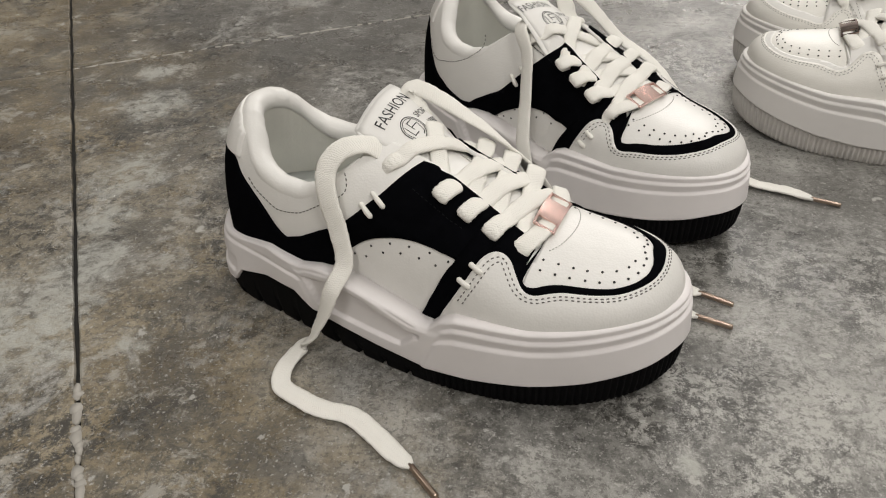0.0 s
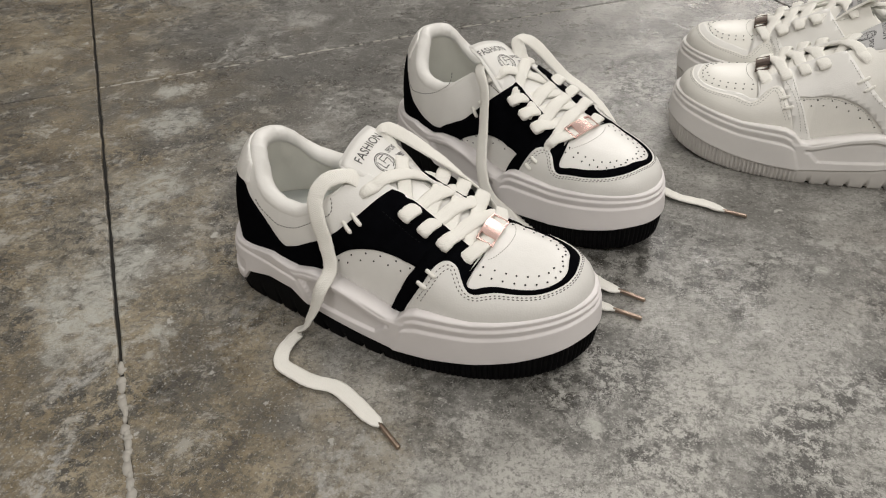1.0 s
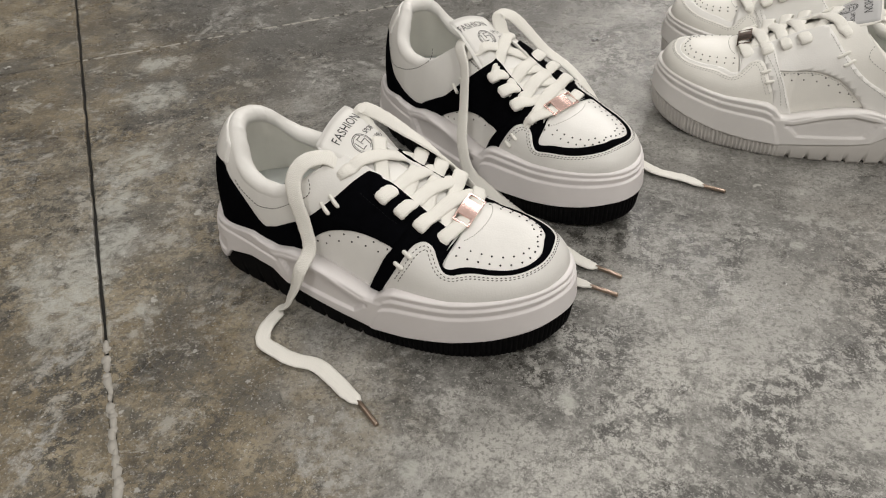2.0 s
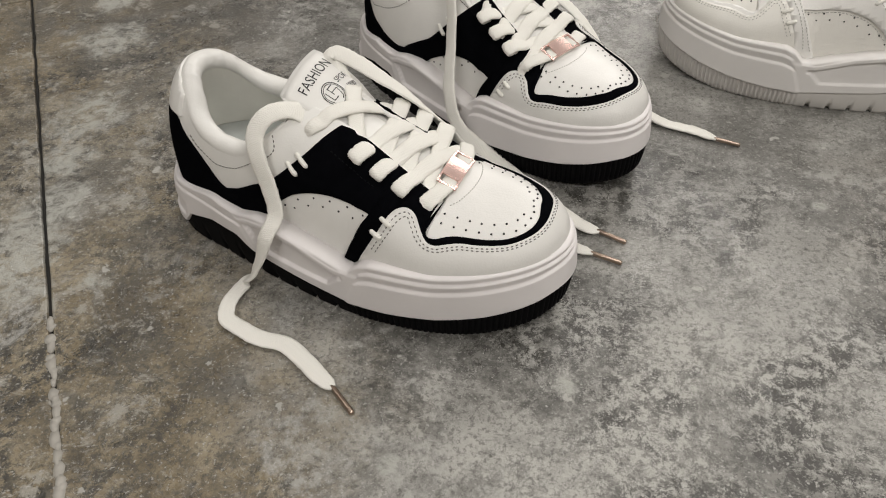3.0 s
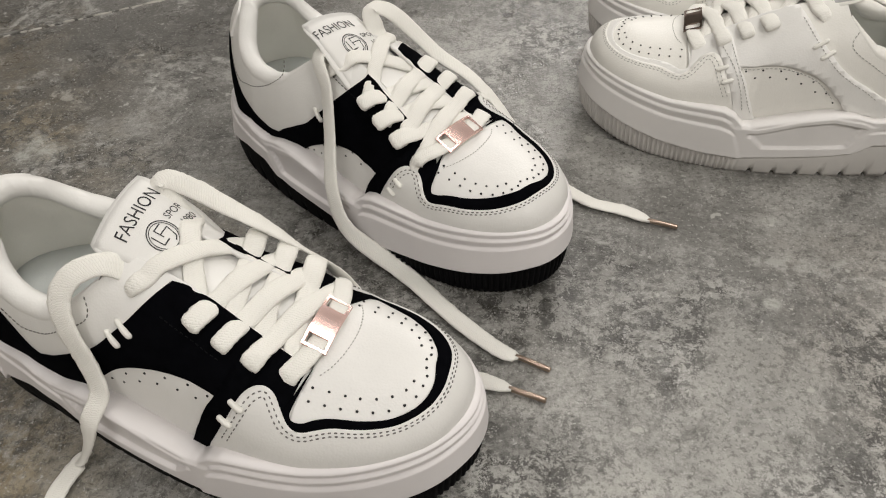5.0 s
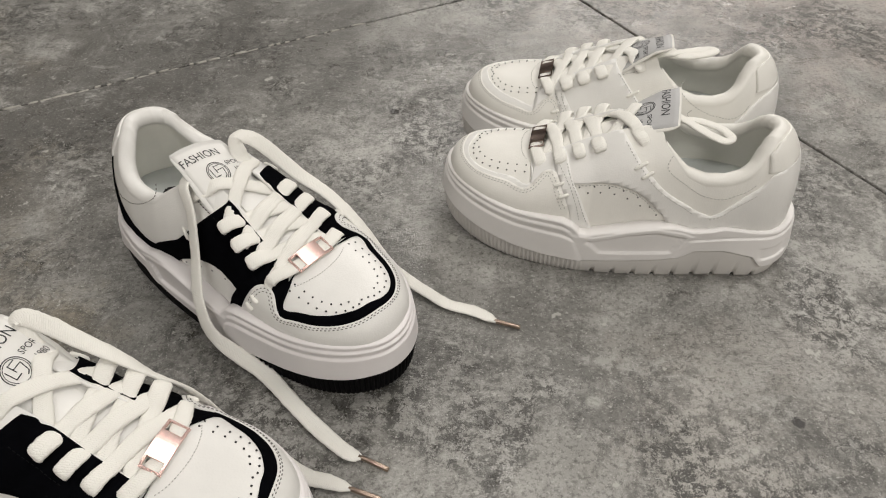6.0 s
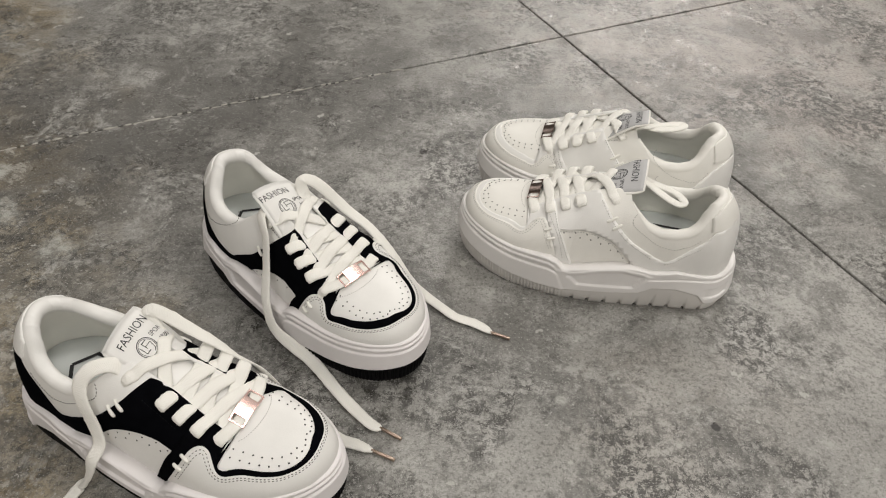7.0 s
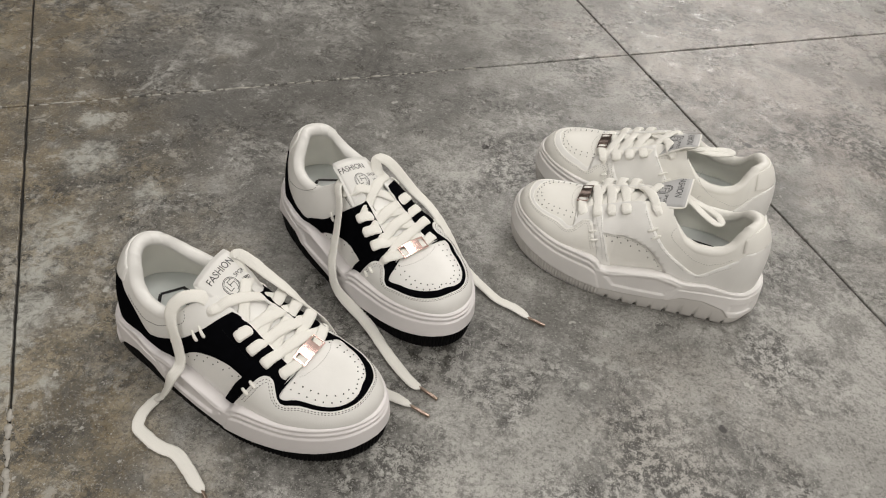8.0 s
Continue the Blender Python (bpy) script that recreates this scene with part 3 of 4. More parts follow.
def vamp():
    """The white toe piece, reaching under the trim."""
    edge = swept([(a, b - .035) for a, b in VAMP_EDGE], 2)
    flat = upper(edge[:, 0], edge[:, 1])[:, :2]
    flat[:, 0] = np.maximum(flat[:, 0], 195)
    keep = [flat[0]]
    for q in flat[1:]:
        if np.linalg.norm(q - keep[-1]) > .8:
            keep.append(q)
    return panel(np.array(keep), .55, form=toe_top, du=2.0, dt=2.0, drop=1.2)


def dots(places, radius, lift, form=upper):
    """Small round sunk discs that stand in for punched holes, one at each (u, t)."""
    pieces = []
    for a, b in places:
        c = form(np.array(a), np.array(b), lift)
        e = 2e-3
        du = form(np.array(a + e), np.array(b), lift) - c
        dt = form(np.array(a), np.array(b - e * 4), lift) - c
        du /= np.linalg.norm(du)
        m = np.cross(du, dt)
        m /= np.linalg.norm(m)
        dv = np.cross(m, du)
        k = np.arange(8) / 8 * 2 * np.pi
        p = c + radius * (np.cos(k)[:, None] * du + np.sin(k)[:, None] * dv)
        up = m if (m * (c - np.array([c[0] * .6 + 50, 0, 40]))).sum() > 0 else -m
        pieces.append((np.concatenate([p - up * .3, p + up * .12, [c + up * .12]]),
                       [(j, (j + 1) % 8, 8 + (j + 1) % 8, 8 + j) for j in range(8)] + [(8 + j, 8 + (j + 1) % 8, 16) for j in range(8)]))
    return merge(pieces)


def stitches(line, lift, gap=2.6, length=1.6, radius=.30, form=upper):
    """A row of thread stitches along a line of (u, t)."""
    p = np.array(line, float)
    fine = np.concatenate([np.linspace(a, b, 12, endpoint=False) for a, b in zip(p[:-1], p[1:])])
    q = form(fine[:, 0], fine[:, 1], lift)
    arc = np.concatenate([[0], np.cumsum(np.linalg.norm(np.diff(q, axis=0), axis=1))])
    pieces = []
    for s in np.arange(gap * .5, arc[-1] - length, gap):
        ends = np.array([[np.interp(v, arc, q[:, k]) for k in range(3)] for v in (s, s + length * .5, s + length)])
        pieces.append(tube(ends, np.array([radius * .7, radius, radius * .7]), 6))
    return merge(pieces)


def capsule(points, radius, sides=10):
    p = smooth_path(points, 4)
    k = np.linspace(-1, 1, len(p))
    return tube(p, radius * np.sqrt(np.clip(1.02 - np.abs(k) ** 5, .05, 1)), sides)


# eyelets, by x and half width, and the lacing
ROWS = [(120.5, 23, 101), (149.5, 24.3, 92), (162.7, 26.4, 86.3), (175.6, 27, 80.3), (189, 26.5, 74.3)]


def lace_span(a, b, dive, row, seed):
    """A lace that folds out of the eyelet a and runs over the tongue to b, where it dives under the edge."""
    a, b = np.array(a, float), np.array(b, float)
    h = np.array([b[0] - a[0], b[1] - a[1], 0])
    h /= np.linalg.norm(h)
    up = np.array([.36, 0, .93])
    if row == 0:
        pts = [a - h * 1.5 - up * 3.0, a - h * .6 - up * .2, a + h * 2.2 + up * 1.6, a + h * 6.0 + up * 2.2]
    else:
        pts = [a + h * 1.0 - up * 1.0, a - h * 2.6 - up * .4, a - h * 4.2 + up * 1.2, a - h * 2.4 + up * 2.6, a + h * 2.8 + up * 3.2]
    for f in (.25, .5, .75):
        p = a + (b - a) * f
        base = float(tongue_at(p[0], p[1])[2])
        p[2] = max(base + 2.0 + dive, a[2] + (b[2] - a[2]) * f + .6 + 1.2 * math.sin(f * math.pi) + dive * .5)
        pts.append(p)
    pts += [b - h * 7 + up * (1.2 + dive * .4), b - h * 1 - up * 2.5]
    path = smooth_path(pts, 5)
    tang = np.gradient(path, axis=0)
    return ribbon(path, np.cross(np.cross(h, up), tang), np.interp(np.linspace(0, 1, len(path)), (0, .12, .3, .6, 1), (6.2, 8.0, 9.4, 9.6, 8.8)), 3.2, seed=seed)


def text_mesh(body, size):
    curve = bpy.data.curves.new("words", "FONT")
    curve.body, curve.size, curve.align_x, curve.align_y, curve.resolution_u = body, size, "CENTER", "CENTER", 3
    ob = bpy.data.objects.new("words", curve)
    scene.collection.objects.link(ob)
    bpy.context.view_layer.update()
    me = bpy.data.meshes.new_from_object(ob.evaluated_get(bpy.context.evaluated_depsgraph_get()))
    bm = bmesh.new()
    bm.from_mesh(me)
    bmesh.ops.triangulate(bm, faces=bm.faces[:])
    bmesh.ops.subdivide_edges(bm, edges=[e for e in bm.edges if e.calc_length() > size * .3], cuts=1)
    bmesh.ops.triangulate(bm, faces=bm.faces[:])
    bm.verts.index_update()
    v = np.array([tuple(p.co) for p in bm.verts])
    f = [tuple(p.index for p in g.verts) for g in bm.faces]
    bm.free()
    bpy.data.objects.remove(ob)
    bpy.data.curves.remove(curve)
    bpy.data.meshes.remove(me)
    return v[:, :2], f


def bar2d(x0, y0, x1, y1, w):
    d = np.array([x1 - x0, y1 - y0], float)
    n = np.array([-d[1], d[0]]) / np.linalg.norm(d) * w / 2
    a, b = np.array([x0, y0]), np.array([x1, y1])
    return np.array([a - n, b - n, b + n, a + n]), [(0, 1, 2, 3)]


def ring2d(cx, cy, r, w, n=36):
    k = np.arange(n) / n * 2 * np.pi
    c = np.stack([np.cos(k), np.sin(k)], 1)
    v = np.concatenate([(cx, cy) + c * r, (cx, cy) + c * (r - w)])
    return v, [(i, (i + 1) % n, n + (i + 1) % n, n + i) for i in range(n)]


def merge2d(pieces):
    v, f = merge([(np.c_[p, np.zeros(len(p))], g) for p, g in pieces])
    return v[:, :2], f


PUNCHED = [(.3225, .657), (.3344, .657), (.3475, .651), (.3606, .642), (.3756, .638), (.3912, .648), (.4094, .68), (.4281, .735), (.3225, .571), (.3338, .567), (.3456, .560), (.3588, .552), (.3719, .537),
           (.3856, .537), (.4012, .556), (.4181, .60), (.4362, .660), (.4570, .71), (.4800, .765)]
PERFORATIONS_TOE = PUNCHED + [(1 - a, b + .02) for a, b in PUNCHED]
PERFORATIONS_SIDE = [(.2088, .21), (.2212, .277), (.2344, .317), (.25, .35), (.2662, .344), (.2056, .14), (.2169, .21), (.2288, .257), (.2425, .29), (.2562, .304), (.1981, .123), (.192, .06)]


def build_shoe(name, left, black, place, label, group):
    """One shoe with all its sewn and laced parts. left: the mirror image."""
    flip = np.array([1, -1 if left else 1, 1]) * .001
    ob = new(name)
    ob.matrix_world = place
    tagged(ob, label, "shoe", group)

    def add(part_name, vf, mat, text="", parent=None, uvs=None, mirror=True, smooth=True):
        v, f = vf[0], vf[1]
        uv = vf[2] if len(vf) > 2 else uvs
        k = flip if mirror else np.array([.001] * 3)
        if mirror and left:
            f = [tuple(g)[::-1] for g in f]
        return part(part_name, mesh_of(part_name, np.asarray(v) * k, f, uv, smooth), mat, parent or ob, text)

    sheet = pale_leather if black else cream_leather
    dark = black_suede if black else white_leather
    thread = thread_grey if black else thread_pale
    sole = add("midsole", midsole(), white_rubber if black else cream_rubber, "sculpted white foam sole with ribbed rim")
    add("outsole", outsole(), black_rubber if black else clear_rubber, "black ridged rubber tread" if black else "pale ridged rubber tread", sole)
    body = add("upper", shell(), white_leather if black else cream_leather, "white leather upper")
    roll = add("collar", collar_roll(), white_leather if black else cream_leather, "padded white collar")
    add("lining", lining(), lining_cloth, "cream cloth lining")
    sock = add("insole", insole(), insole_foam, "pale blue-grey insole")
    flap = add("tongue", tongue(), white_leather if black else cream_leather, "padded white tongue")
    # sewn panels
    for m in (False, True):
        turn = mirrored if m else list
        outer = rounded(turn(INNER_BLACK if m else LATERAL_BLACK), 2)
        outer[:, 0] = np.clip(outer[:, 0], 1e-6, 1 - 1e-6)
        ahead, up = (.021, -.075) if m else (0, 0)
        add("side_panel", panel(outer, 1.0 if black else 1.4), dark, "black suede side panel" if black else "white leather side panel")
        strip = add("side_strip", panel(rounded(turn(INNER_STRIP if m else STRIP), 2), 1.5 if black else 2.0), dark)
        for a, b in (((.2 + ahead, .407 + up), (.2088 + ahead, .36 + up)), ((.2056 + ahead, .491 + up), (.2156 + ahead, .441 + up))):
            pts = [(a[0], a[1], .3), (a[0] * .75 + b[0] * .25, a[1] * .75 + b[1] * .25, 1.0), (a[0] * .25 + b[0] * .75, a[1] * .25 + b[1] * .75, 1.5), (b[0], b[1], 1.0)]
            add("cord_stitch", capsule([upper(np.array(1 - p[0] if m else p[0]), np.array(p[1]), p[2]) for p in pts], 1.3), lace_cotton)
        for a, b in (((.2762 + ahead, .267 + up * 1.6), (.285 + ahead, .244 + up * 1.6)), ((.2812 + ahead, .391 + up * 1.6), (.29 + ahead, .364 + up * 1.6))):
            pts = [(a[0], a[1], 1.4), (a[0] * .75 + b[0] * .25, a[1] * .75 + b[1] * .25, 2.2), (a[0] * .25 + b[0] * .75, a[1] * .25 + b[1] * .75, 2.6), (b[0], b[1], 2.0)]
            add("cord_stitch", capsule([upper(np.array(1 - p[0] if m else p[0]), np.array(p[1]), p[2]) for p in pts], 1.3), lace_cotton)
        for a, b in turn([(a + ahead, max(b + up * 1.1, .02)) for a, b in PERFORATIONS_SIDE]):
            add("perforation", dots([(a, b)], .62, .05), hole_shade, "", body)
        eye_line = turn([(.272, .56), (.255, .58), (.236, .60), (.226, .62)])
        add("seam", stitches(eye_line, .95), black_rubber if black else thread)
        quarter = turn([(.118, .33), (.1275, .26), (.1413, .214), (.1512, .22), (.1656, .26), (.1806, .341), (.1894, .404), (.1912, .467), (.1875, .547)])
        add("seam", stitches(swept(quarter), .15), thread)
        if not black:
            for line, over in (([(.2735, .35), (.2588, .37), (.2456, .356), (.2325, .33), (.2194, .283), (.2081, .225), (.20, .155), (.193, .08)], .25),
                               ([(.2620, .06), (.2745, .32), (.2845, .52), (.2915, .66)], 2.1), ([(.2530, .06), (.2655, .22), (.2755, .40), (.2815, .60)], 2.1),
                               ([(.153, .075), (.142, .095), (.131, .17), (.115, .26)], 1.5), ([(.165, .11), (.187, .20), (.2, .31), (.2095, .44), (.2155, .52), (.226, .70)], 1.5)):
                row = [((1 - a - ahead) if m else a, max(b + up, .012)) for a, b in line]
                add("seam", stitches(swept(row), over), thread)
    guard_edge = swept(MUD_EDGE, 2)
    guard = add("toe_guard", panel(np.concatenate([guard_edge, [(.66, -.02), (.5, -.02), (.34, -.02)]]), 1.9), sheet, "pale leather toe guard")
    edge = swept(MUD_EDGE[2:-2], 2) * (640, 70)
    run = np.gradient(edge, axis=0)
    run /= np.maximum(np.linalg.norm(run, axis=1), 1e-6)[:, None]
    for back in (2.2, 4.2):
        line = (edge + np.stack([run[:, 1], -run[:, 0]], 1) * back) / (640, 70)
        line = line[line[:, 1] > .01]
        add("seam", stitches(line, 1.95, 2.6, 1.3, .32), thread, "", guard)
    ring = np.concatenate([swept([(a, b - .07) for a, b in MUD_EDGE[7:-6]], 2), swept(VAMP_EDGE, 2)[::-1]])
    add("toe_trim", panel(ring, 1.25), dark, "black suede trim round the toe" if black else "")
    toe = add("toe_vamp", vamp(), white_leather if black else cream_leather, "white leather toe piece with punched holes")
    for place_on in PERFORATIONS_TOE:
        add("perforation", dots([place_on], .60, .62), hole_shade, "", toe)
    add("seam", stitches(swept([(200, -22), (204, -16), (206.5, -6), (207, 5), (204.5, 15), (200, 22)]), .75, 1.9, .9, .26, form=toe_top), thread_pale if black else thread)
    # heel tab with its seam
    side_u = np.linspace(-.108, .108, 25)
    tab = np.concatenate([np.stack([side_u, np.full(25, .425) - np.abs(side_u) * .1], 1), np.stack([side_u, top_of(side_u) + .0], 1)[::-1]])
    add("heel_tab", panel(tab, 1.2, du=.006), white_leather if black else cream_leather)
    # lacing
    pts = {s: [(x, s * y, z) for x, y, z in ROWS] for s in (-1, 1)}
    for i in range(0, 4):
        v = lace_span(pts[1][i], pts[-1][i + 1], 0.0, i, 10 + i)
        add("lace_span", v, lace_cotton)
    for i in range(0, 4):
        v = lace_span(pts[-1][i], pts[1][i + 1], 1.8, i, 20 + i)
        add("lace_span", v, lace_cotton)
    bar = [(189.5, -27, 68), (188.5, -28.5, 72), (190, -26, 75.5), (194, -15.5, 77.4), (195.5, 0, 76.6), (194, 15.5, 77.4), (190, 26, 75.5), (188.5, 28.5, 72), (189.5, 27, 68)]
    path = smooth_path(bar, 6)
    ups = np.stack([np.full(len(path), .2), np.interp(path[:, 1], (-33, -26, 26, 33), (-1.5, -.2, .2, 1.5)), np.ones(len(path))], 1)
    add("lace_span", ribbon(path, ups, 9.0, 2.8, seed=5), lace_cotton)
    # buckle: a plate with two open slots, bent over the lace
    def bent(x, y, lift):
        return (x, y, 77.2 - y * y / 160.0 - (x - 196) * .38 + lift)

    plate = []
    for x0, x1, y0, y1 in ((190.2, 199.4, -7.5, 7.5), (190.2, 199.4, -13.8, -12.6), (190.2, 199.4, 12.6, 13.8), (189.4, 190.4, -13.8, 13.8), (199.2, 200.2, -13.8, 13.8)):
        ys = np.linspace(y0, y1, 9)
        vs = [bent(x, y, l) for l in (1.5, 2.6) for y in ys for x in (x0, x1)]
        f = grid_faces(9, 2) + [tuple(i + 18 for i in g[::-1]) for g in grid_faces(9, 2)]
        edge = list(range(0, 18, 2)) + list(range(17, 0, -2))
        f += [(p, q, q + 18, p + 18) for p, q in zip(edge, edge[1:] + edge[:1])]
        plate.append((np.array(vs), f))
    add("buckle", merge(plate), pink_metal if black else dark_metal, "polished rose metal lace buckle" if black else "polished dark metal lace buckle", smooth=False)
    if not black:
        loop = smooth_path([(120, 12, 100), (108, 10, 106), (94, 3, 105), (78, -8, 103), (66, -14, 102), (62, -10, 103), (69, -2, 104), (86, 5, 104), (106, 2, 102)], 6)
        add("lace_loop", ribbon(loop, np.tile((.1, .1, 1.0), (len(loop), 1)), 7.5, 2.8, seed=8), lace_cotton, "tucked lace loop")
    # woven label with its print, never mirrored
    tilt = -1 if left else 1

    def on_tongue(v, lift):
        y, x = v[:, 0], -v[:, 1]
        p = tongue_at(x, y * tilt, lift)
        return np.stack([p[:, 0], y, p[:, 2]], 1)

    gx, gy = np.meshgrid(np.linspace(-15.5, 21.5, 14) if not left else np.linspace(-21.5, 15.5, 14), np.linspace(-136, -99.5, 12))
    v = on_tongue(np.stack([gx.ravel(), gy.ravel()], 1), .35)
    w = on_tongue(np.stack([gx.ravel(), gy.ravel()], 1), -.3)
    f = grid_faces(12, 14) + [tuple(i + 168 for i in g[::-1]) for g in grid_faces(12, 14)]
    edge = list(range(14)) + [i * 14 + 13 for i in range(1, 12)] + [154 + j for j in range(12, -1, -1)] + [i * 14 for i in range(10, 0, -1)]
    f += [(q, p, p + 168, q + 168) for p, q in zip(edge, edge[1:] + edge[:1])]
    tag = add("tongue_label", (np.concatenate([v, w]), f), label_cloth if black else grey_label, "white woven label with black print" if black else "grey woven label with black print", flap, mirror=False)
    shift = 3.0 if not left else -3.0
    word, wf = text_mesh("FASHION", 8.4)
    word = word * (.80, 1.0) + (shift + (1.5 if not left else -4.5), -108.5)
    add("print", (on_tongue(word, .55), wf), ink, "black printed word", tag, mirror=False, smooth=False)
    word, wf = text_mesh("SPORT", 4.3)
    word = word + (shift + 12.5, -118.5)
    add("print", (on_tongue(word, .55), wf), ink, "black printed word", tag, mirror=False, smooth=False)
    word, wf = text_mesh("1980", 4.0)
    word = word + (shift + 12.5, -124.2)
    add("print", (on_tongue(word, .55), wf), ink, "black printed number", tag, mirror=False, smooth=False)
    cx, cy = shift - 2.0, -122.0
    emblem = merge2d([ring2d(cx, cy, 7.0, .5), ring2d(cx, cy, 6.0, .35), bar2d(cx - 3.6, cy + 3.6, cx - 3.6, cy - 2.4, .5), bar2d(cx - 3.6, cy - 2.4, cx + .2, cy - 2.4, .5),
                      bar2d(cx - .6, cy + 4.4, cx - .6, cy - .6, .5), bar2d(cx - .6, cy + 4.0, cx + 3.6, cy + 4.0, .5), bar2d(cx - .6, cy + 1.2, cx + 4.4, cy + 1.2, .5),
                      bar2d(cx + 4.4, cy + 1.2, cx + 3.4, cy - 3.6, .5), bar2d(cx + 3.4, cy - 3.6, cx + 1.4, cy - 4.6, .5)])
    add("print", (on_tongue(emblem[0], .55), emblem[1]), ink, "black printed round emblem", tag, mirror=False, smooth=False)
    # print on the insole
    def on_insole(v, lift):
        x, y = v[:, 0], v[:, 1]
        return np.stack([x, y, np.full(len(v), 49.9 + lift)], 1)
    frame_lines = [bar2d(50, -16, 92, -16, 3.0), bar2d(50, 16, 92, 16, 3.0), bar2d(50, -17.5, 38, 0, 3.0), bar2d(50, 17.5, 38, 0, 3.0)]
    frame_lines += [bar2d(58 + 1.3 * i, 2, 58 + 1.3 * i, 12, .5 + .3 * (i % 3)) for i in range(10)] + [bar2d(76, -10 + 3 * i, 76, -8.4 + 3 * i, 2.4) for i in range(6)]
    add("print", (lambda e: (on_insole(e[0], .15), e[1]))(merge2d(frame_lines)), ink, "black printed frame and bars", sock, mirror=False, smooth=False)
    return ob


def loose_lace(name, points, ups, tip, label, group, width=10.0):
    """A free lace end lying out of the shoe, with its metal tip; points in metres."""
    ob = new(name)
    tagged(ob, label, "shoelace", group)
    path = smooth_path(np.array(points) * 1000, 8)
    up = np.array(ups, float)
    up = np.stack([np.interp(np.linspace(0, 1, len(path)), np.linspace(0, 1, len(up)), up[:, k]) for k in range(3)], 1)
    n = len(path)
    k = np.arange(n)
    w = np.interp(k, (0, n - 9, n - 4, n - 1), (width, width, width * .8, 2.8))
    h = np.interp(k, (0, n - 5, n - 1), (2.4, 2.4, 2.2))
    v, f, uv = ribbon(path, up, w, h, seed=len(name) + len(points))
    part("strand", mesh_of("strand", v * .001, f, uv), lace_cotton, ob, "cream white woven lace")
    a, b = path[-1], np.array(tip) * 1000
    d = (b - a) / np.linalg.norm(b - a)
    t = tube([a - d * 2, a, a + d * 1, b - d * .8, b], np.array([1.25, 1.45, 1.5, 1.5, 1.2]), 12)
    part("aglet", mesh_of("aglet", t[0] * .001, t[1]), bronze_metal, ob, "bronze metal lace tip")
    return ob


PAIRS = "pair of black and white sneakers", "pair of white sneakers"
RIGHT_BLACK = pose(0.0023, 0.4847, 0, 0, 0, -21.31)
LEFT_BLACK = pose(0.1046, 0.6785, 0, 0, 0, -43.3)
LEFT_WHITE = pose(0.5892, 0.6100, 0, 0, 0, 164.45)
RIGHT_WHITE = pose(0.6120, 0.7075, 0, 0, 0, 164.95)
build_shoe("sneaker", False, True, RIGHT_BLACK, "white leather sneaker with black suede panels, laces undone, on concrete", PAIRS[0])
build_shoe("sneaker", True, True, LEFT_BLACK, "white leather sneaker with black suede panels, laces undone, on concrete", PAIRS[0])
SMALLER = Matrix.Scale(.98, 4)
build_shoe("sneaker", True, False, LEFT_WHITE @ SMALLER, "all-white leather sneaker with laces tucked in, on concrete", PAIRS[1])
build_shoe("sneaker", False, False, RIGHT_WHITE @ SMALLER, "all-white leather sneaker with laces tucked in, on concrete", PAIRS[1])


def on_shoe(place, left, x, y, z):
    """A place in the world from millimetres in the right shoe's measure."""
    return tuple(place @ Vector((x * .001, y * (-.001 if left else .001), z * .001)))


R, S = (lambda *p: on_shoe(RIGHT_BLACK, False, *p)), (lambda *p: on_shoe(LEFT_BLACK, True, *p))
loose_lace("shoelace", [R(124, -15, 94), R(117, -16, 101), R(107, -20, 107.5), R(97.5, -29, 107), R(93.5, -37, 99), R(97, -43, 87), R(103, -46.5, 72), R(107, -51, 58),
                        R(104, -60, 47), R(99, -62.5, 33), R(90, -63.5, 15), (0.0561, 0.3972, .004), (0.0496, 0.3825, .003), (0.0508, 0.3694, .003), (0.0602, 0.3619, .003), (0.0736, 0.3547, .003), (0.0888, 0.3509, .003), (0.1003, 0.3419, .003), (0.1117, 0.3305, .003), (0.1214, 0.3223, .0028)],
           [(0, 0, 1), (0, -.3, 1), (-.2, -.5, 1), (-.3, -1, .8), (-.2, -1, .3), (-.2, -1, .1), (-.2, -1, .2), (-.3, -1, .3), (-.4, -.8, .5), (-.5, -.4, .8), (0, 0, 1), (0, 0, 1), (0, 0, 1), (0, 0, 1), (0, 0, 1), (0, 0, 1), (0, 0, 1), (0, 0, 1), (0, 0, 1)],
           (0.1335, 0.3077, .002), "cream white flat lace hanging from the sneaker to the floor", "loose laces")
loose_lace("shoelace", [R(124, 16, 100), R(116, 18, 110), R(108, 20, 117), R(112, 24, 119), R(122, 26, 115), R(136, 27, 108), R(153, 30, 97), R(167, 34, 83), R(177, 43, 62), R(187, 50, 34), R(208, 52, 8), (0.2372, 0.4402, .003), (0.2530, 0.4342, .003), (0.2671, 0.4285, .0028)],
           [(0, 0, 1), (-.5, 0, 1), (-.6, -.4, .8), (-.2, -.6, 1), (.1, -.5, 1), (.2, -.3, 1), (.3, .2, 1), (.4, .6, .7), (.3, .9, .5), (.3, .8, .6), (0, .3, 1), (0, 0, 1), (0, 0, 1), (0, 0, 1)],
           (0.2836, 0.4214, .002), "cream white flat lace falling over the inner side", "loose laces")
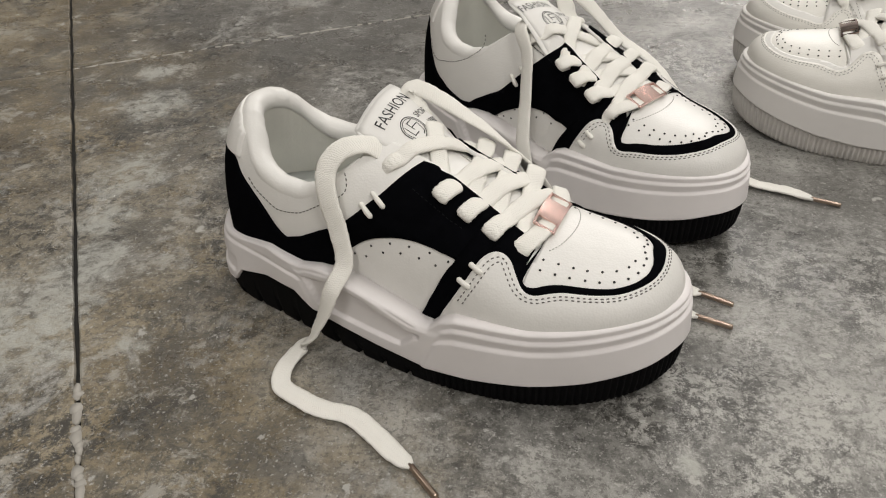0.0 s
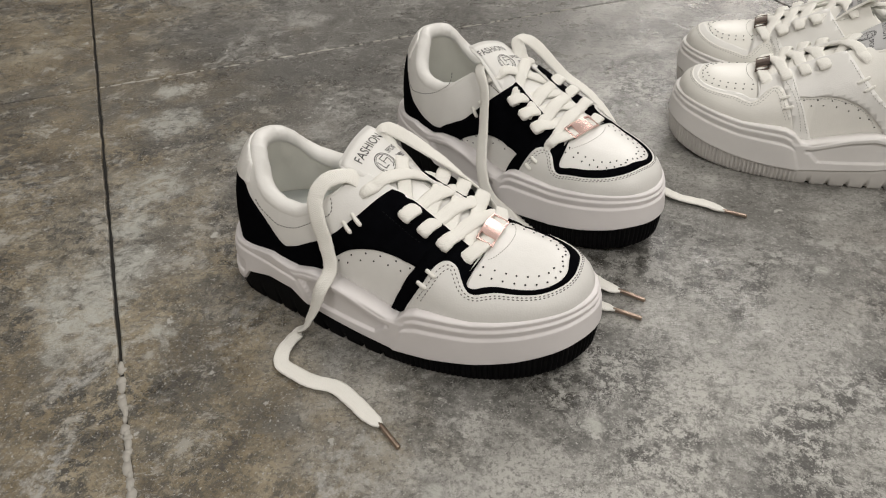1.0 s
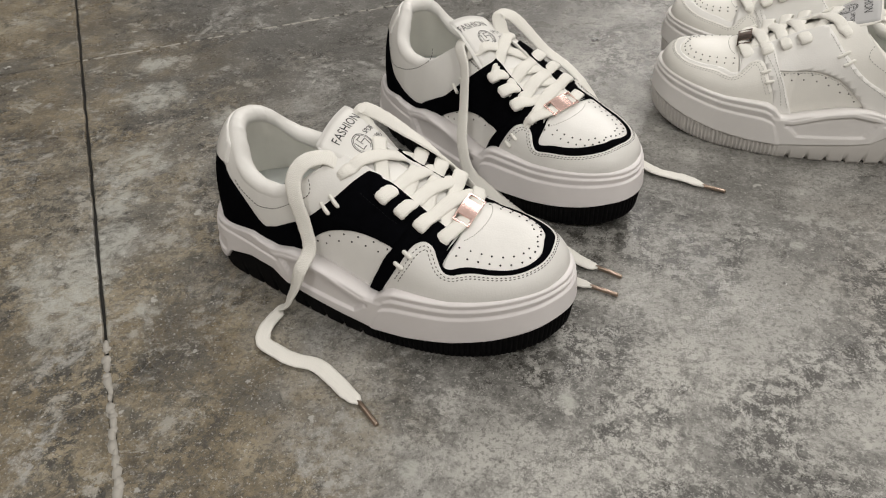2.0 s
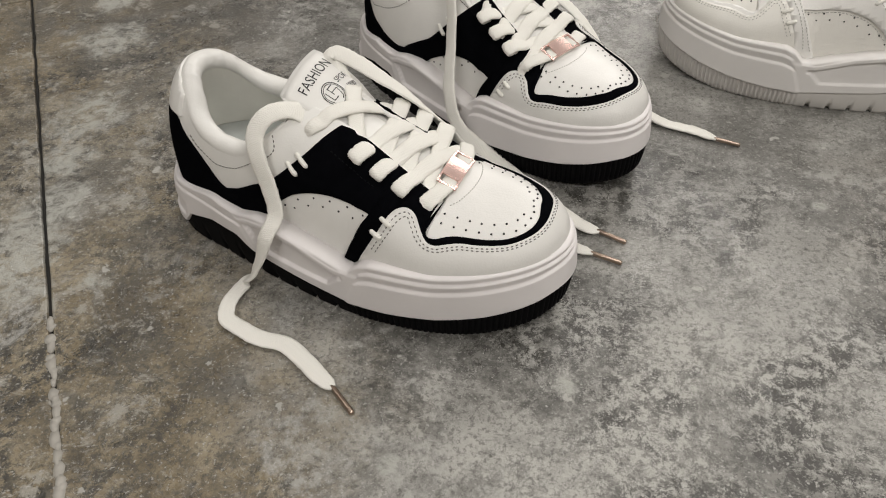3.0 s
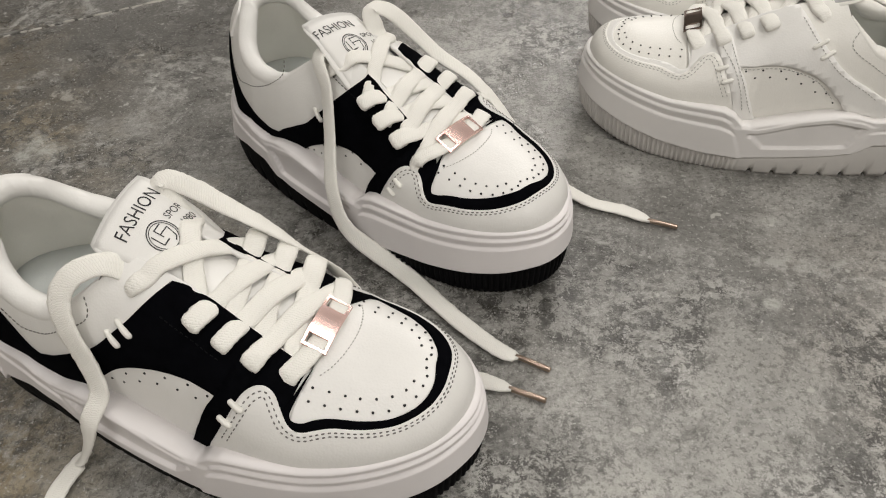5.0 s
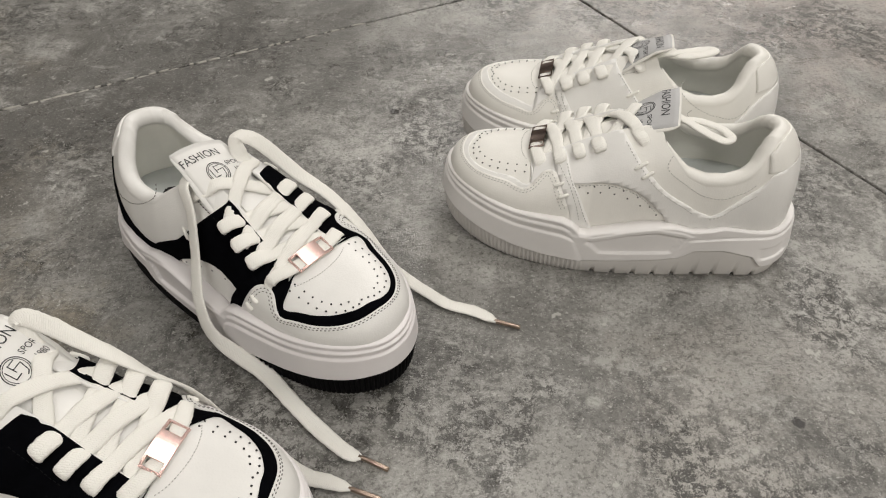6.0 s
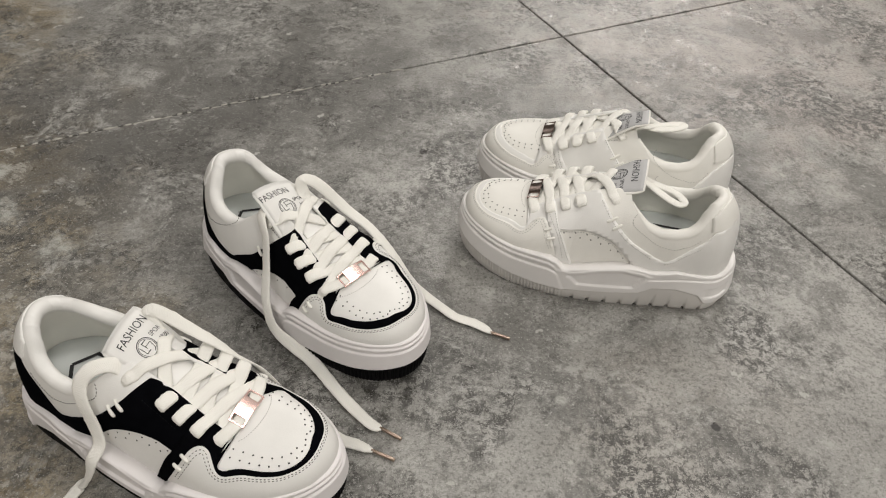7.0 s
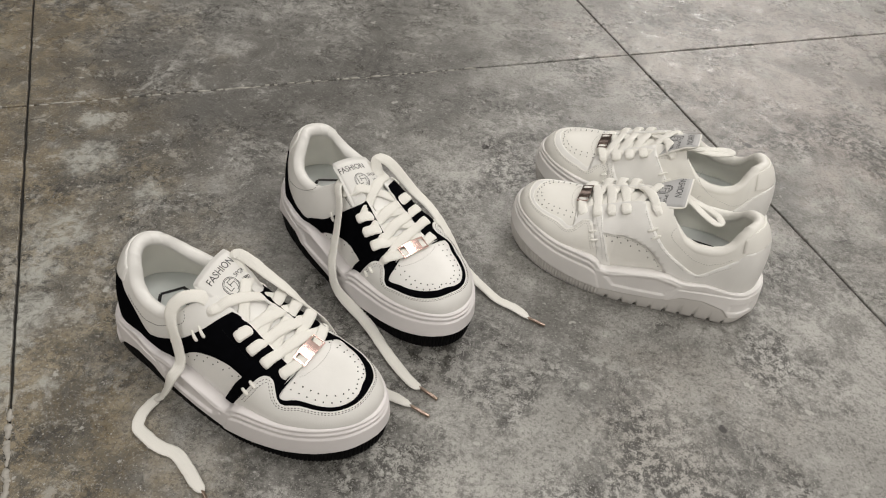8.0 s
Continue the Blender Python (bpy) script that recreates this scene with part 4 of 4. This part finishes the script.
loose_lace("shoelace", [S(124, 15, 94), S(117, 16, 101), S(112, 20, 108), S(115, 27, 106), S(126, 33, 95), S(134, 42, 72), S(144, 54, 46), S(157, 57, 24), (0.2070, 0.5160, .005), (0.2220, 0.4990, .004), (0.2375, 0.4800, .003), (0.2533, 0.4624, .003), (0.2648, 0.4519, .003), (0.2726, 0.4485, .0028)],
           [(0, 0, 1), (0, -.3, 1), (-.5, -.5, 1), (-.7, -.6, .6), (-.8, -.7, .3), (-.7, -.7, .3), (-.6, -.7, .4), (-.5, -.6, .6), (-.2, -.2, 1), (0, 0, 1), (0, 0, 1), (0, 0, 1), (0, 0, 1), (0, 0, 1)],
           (0.2882, 0.4399, .002), "cream white flat lace trailing onto the floor", "loose laces")
loose_lace("shoelace", [S(124, -16, 100), S(116, -16, 110), S(111, -20, 117), S(120, -29, 113), S(141, -41, 90), S(162, -47, 79), S(179, -51, 66), S(196, -58, 42), (0.3040, 0.5880, .010), (0.3190, 0.5780, .004), (0.3330, 0.5665, .003), (0.3502, 0.5592, .003), (0.3647, 0.5488, .0028)],
           [(0, 0, 1), (-.3, 0, 1), (-.3, -.3, 1), (0, -.5, 1), (.1, -.3, 1), (.2, -.2, 1), (.3, 0, 1), (.3, .2, 1), (0, 0, 1), (0, 0, 1), (0, 0, 1), (0, 0, 1), (0, 0, 1)],
           (0.3803, 0.5430, .002), "cream white flat lace trailing from the inner side", "loose laces")
# slabs of concrete between saw-cut joints, with worn edges
JOINT = Vector((-.2525, .7700, 0))
PITCH_X, PITCH_Y = .817, 1.62
ACROSS, AHEAD = radians(23.9), radians(116.0)
SKEW = Matrix(((math.cos(ACROSS), math.cos(AHEAD), 0, 0), (math.sin(ACROSS), math.sin(AHEAD), 0, 0), (0, 0, 1, 0), (0, 0, 0, 1)))


def slab_mesh():
    rng = random.Random(3)
    n, gap = 120, .0012
    rim_pts = []
    for (ax, ay), (bx, by) in (((0, 0), (1, 0)), ((1, 0), (1, 1)), ((1, 1), (0, 1)), ((0, 1), (0, 0))):
        for k in range(n):
            f = k / n
            x, y = (ax + (bx - ax) * f) * PITCH_X, (ay + (by - ay) * f) * PITCH_Y
            rim_pts.append((x, y))
    c = np.array([PITCH_X / 2, PITCH_Y / 2])
    p = np.array(rim_pts)
    half = c - gap
    wob = np.array([noise.noise(Vector((a * 40, b * 40, 0))) * .0007 + noise.noise(Vector((a * 160, b * 160, 3))) * .0006 for a, b in p])
    rows = []
    for inset, z in ((0.0, -.02), (0.0, -.0016), (.0004, -.0005), (.0013, 0.0)):
        q = c + np.clip(p - c, -(half - inset - wob[:, None] * (z > -.01)), half - inset - wob[:, None] * (z > -.01))
        rows.append(np.c_[q, np.full(len(q), z)])
    faces = grid_faces(4, 4 * n, wrap=True)
    faces.append(tuple(range(3 * 4 * n, 4 * 4 * n)))
    v = np.concatenate(rows)
    flat = np.stack([v[:, 0] * SKEW[0][0] + v[:, 1] * SKEW[0][1], v[:, 0] * SKEW[1][0] + v[:, 1] * SKEW[1][1], v[:, 2]], 1)
    return mesh_of("floor_slab", flat, faces, smooth=False)


slab_data = slab_mesh()
slab_data.materials.append(floor_concrete)
for i in range(-9, 11):
    for j in range(-7, 9):
        m = Matrix.Translation(JOINT + SKEW.to_3x3() @ Vector((i * PITCH_X, j * PITCH_Y, 0)))
        mid = m @ (SKEW.to_3x3() @ Vector((PITCH_X / 2, PITCH_Y / 2, 0)))
        if X0 - .6 < mid.x < X1 + .6 and Y0 - .6 < mid.y < Y1 + .6:
            piece = new("floor_slab", slab_data)
            piece.parent = floor
            piece.matrix_parent_inverse = Matrix.Identity(4)
            piece.matrix_basis = m

# old pale paint left in the long joint
rng = random.Random(11)
flecks = []
way = Vector((math.cos(AHEAD), math.sin(AHEAD), 0))
for k in range(58):
    d = -.452 - .0052 * k + rng.uniform(-.003, .003)
    c = JOINT + way * d + Vector((rng.uniform(-.0012, .0012), 0, 0))
    half, wide = rng.uniform(.0025, .0065), rng.uniform(.0015, .0034)
    n, ring = 9, []
    for q in range(n):
        a = q / n * 2 * math.pi
        r = rng.uniform(.75, 1.15)
        p = c + way * (math.cos(a) * half * r) + Vector((way.y, -way.x, 0)) * (math.sin(a) * wide * r)
        ring.append(p)
    flecks.append(([(p.x, p.y, -.0012) for p in ring] + [(p.x, p.y, .0003) for p in ring] + [(c.x, c.y, .0006)],
                   [(q, (q + 1) % n, n + (q + 1) % n, n + q) for q in range(n)] + [(n + q, n + (q + 1) % n, 2 * n) for q in range(n)]))
beside = Vector((math.cos(ACROSS), math.sin(ACROSS), 0))
for k in range(46):
    d = .01 + .0125 * k + rng.uniform(-.006, .006)
    c = JOINT + beside * d + Vector((0, rng.uniform(-.002, .0012), 0))
    half, wide = rng.uniform(.002, .008), rng.uniform(.0007, .0019)
    n, ring = 9, []
    for q in range(n):
        a = q / n * 2 * math.pi
        r = rng.uniform(.7, 1.2)
        ring.append(c + beside * (math.cos(a) * half * r) + Vector((-beside.y, beside.x, 0)) * (math.sin(a) * wide * r))
    flecks.append(([(p.x, p.y, -.0012) for p in ring] + [(p.x, p.y, .0003) for p in ring] + [(c.x, c.y, .0006)],
                   [(q, (q + 1) % n, n + (q + 1) % n, n + q) for q in range(n)] + [(n + q, n + (q + 1) % n, 2 * n) for q in range(n)]))
paint = part("joint_paint", mesh_of("joint_paint", *merge(flecks)), joint_paint)
tagged(paint, "flaked pale paint in the floor joint", "paint", kind="structure")
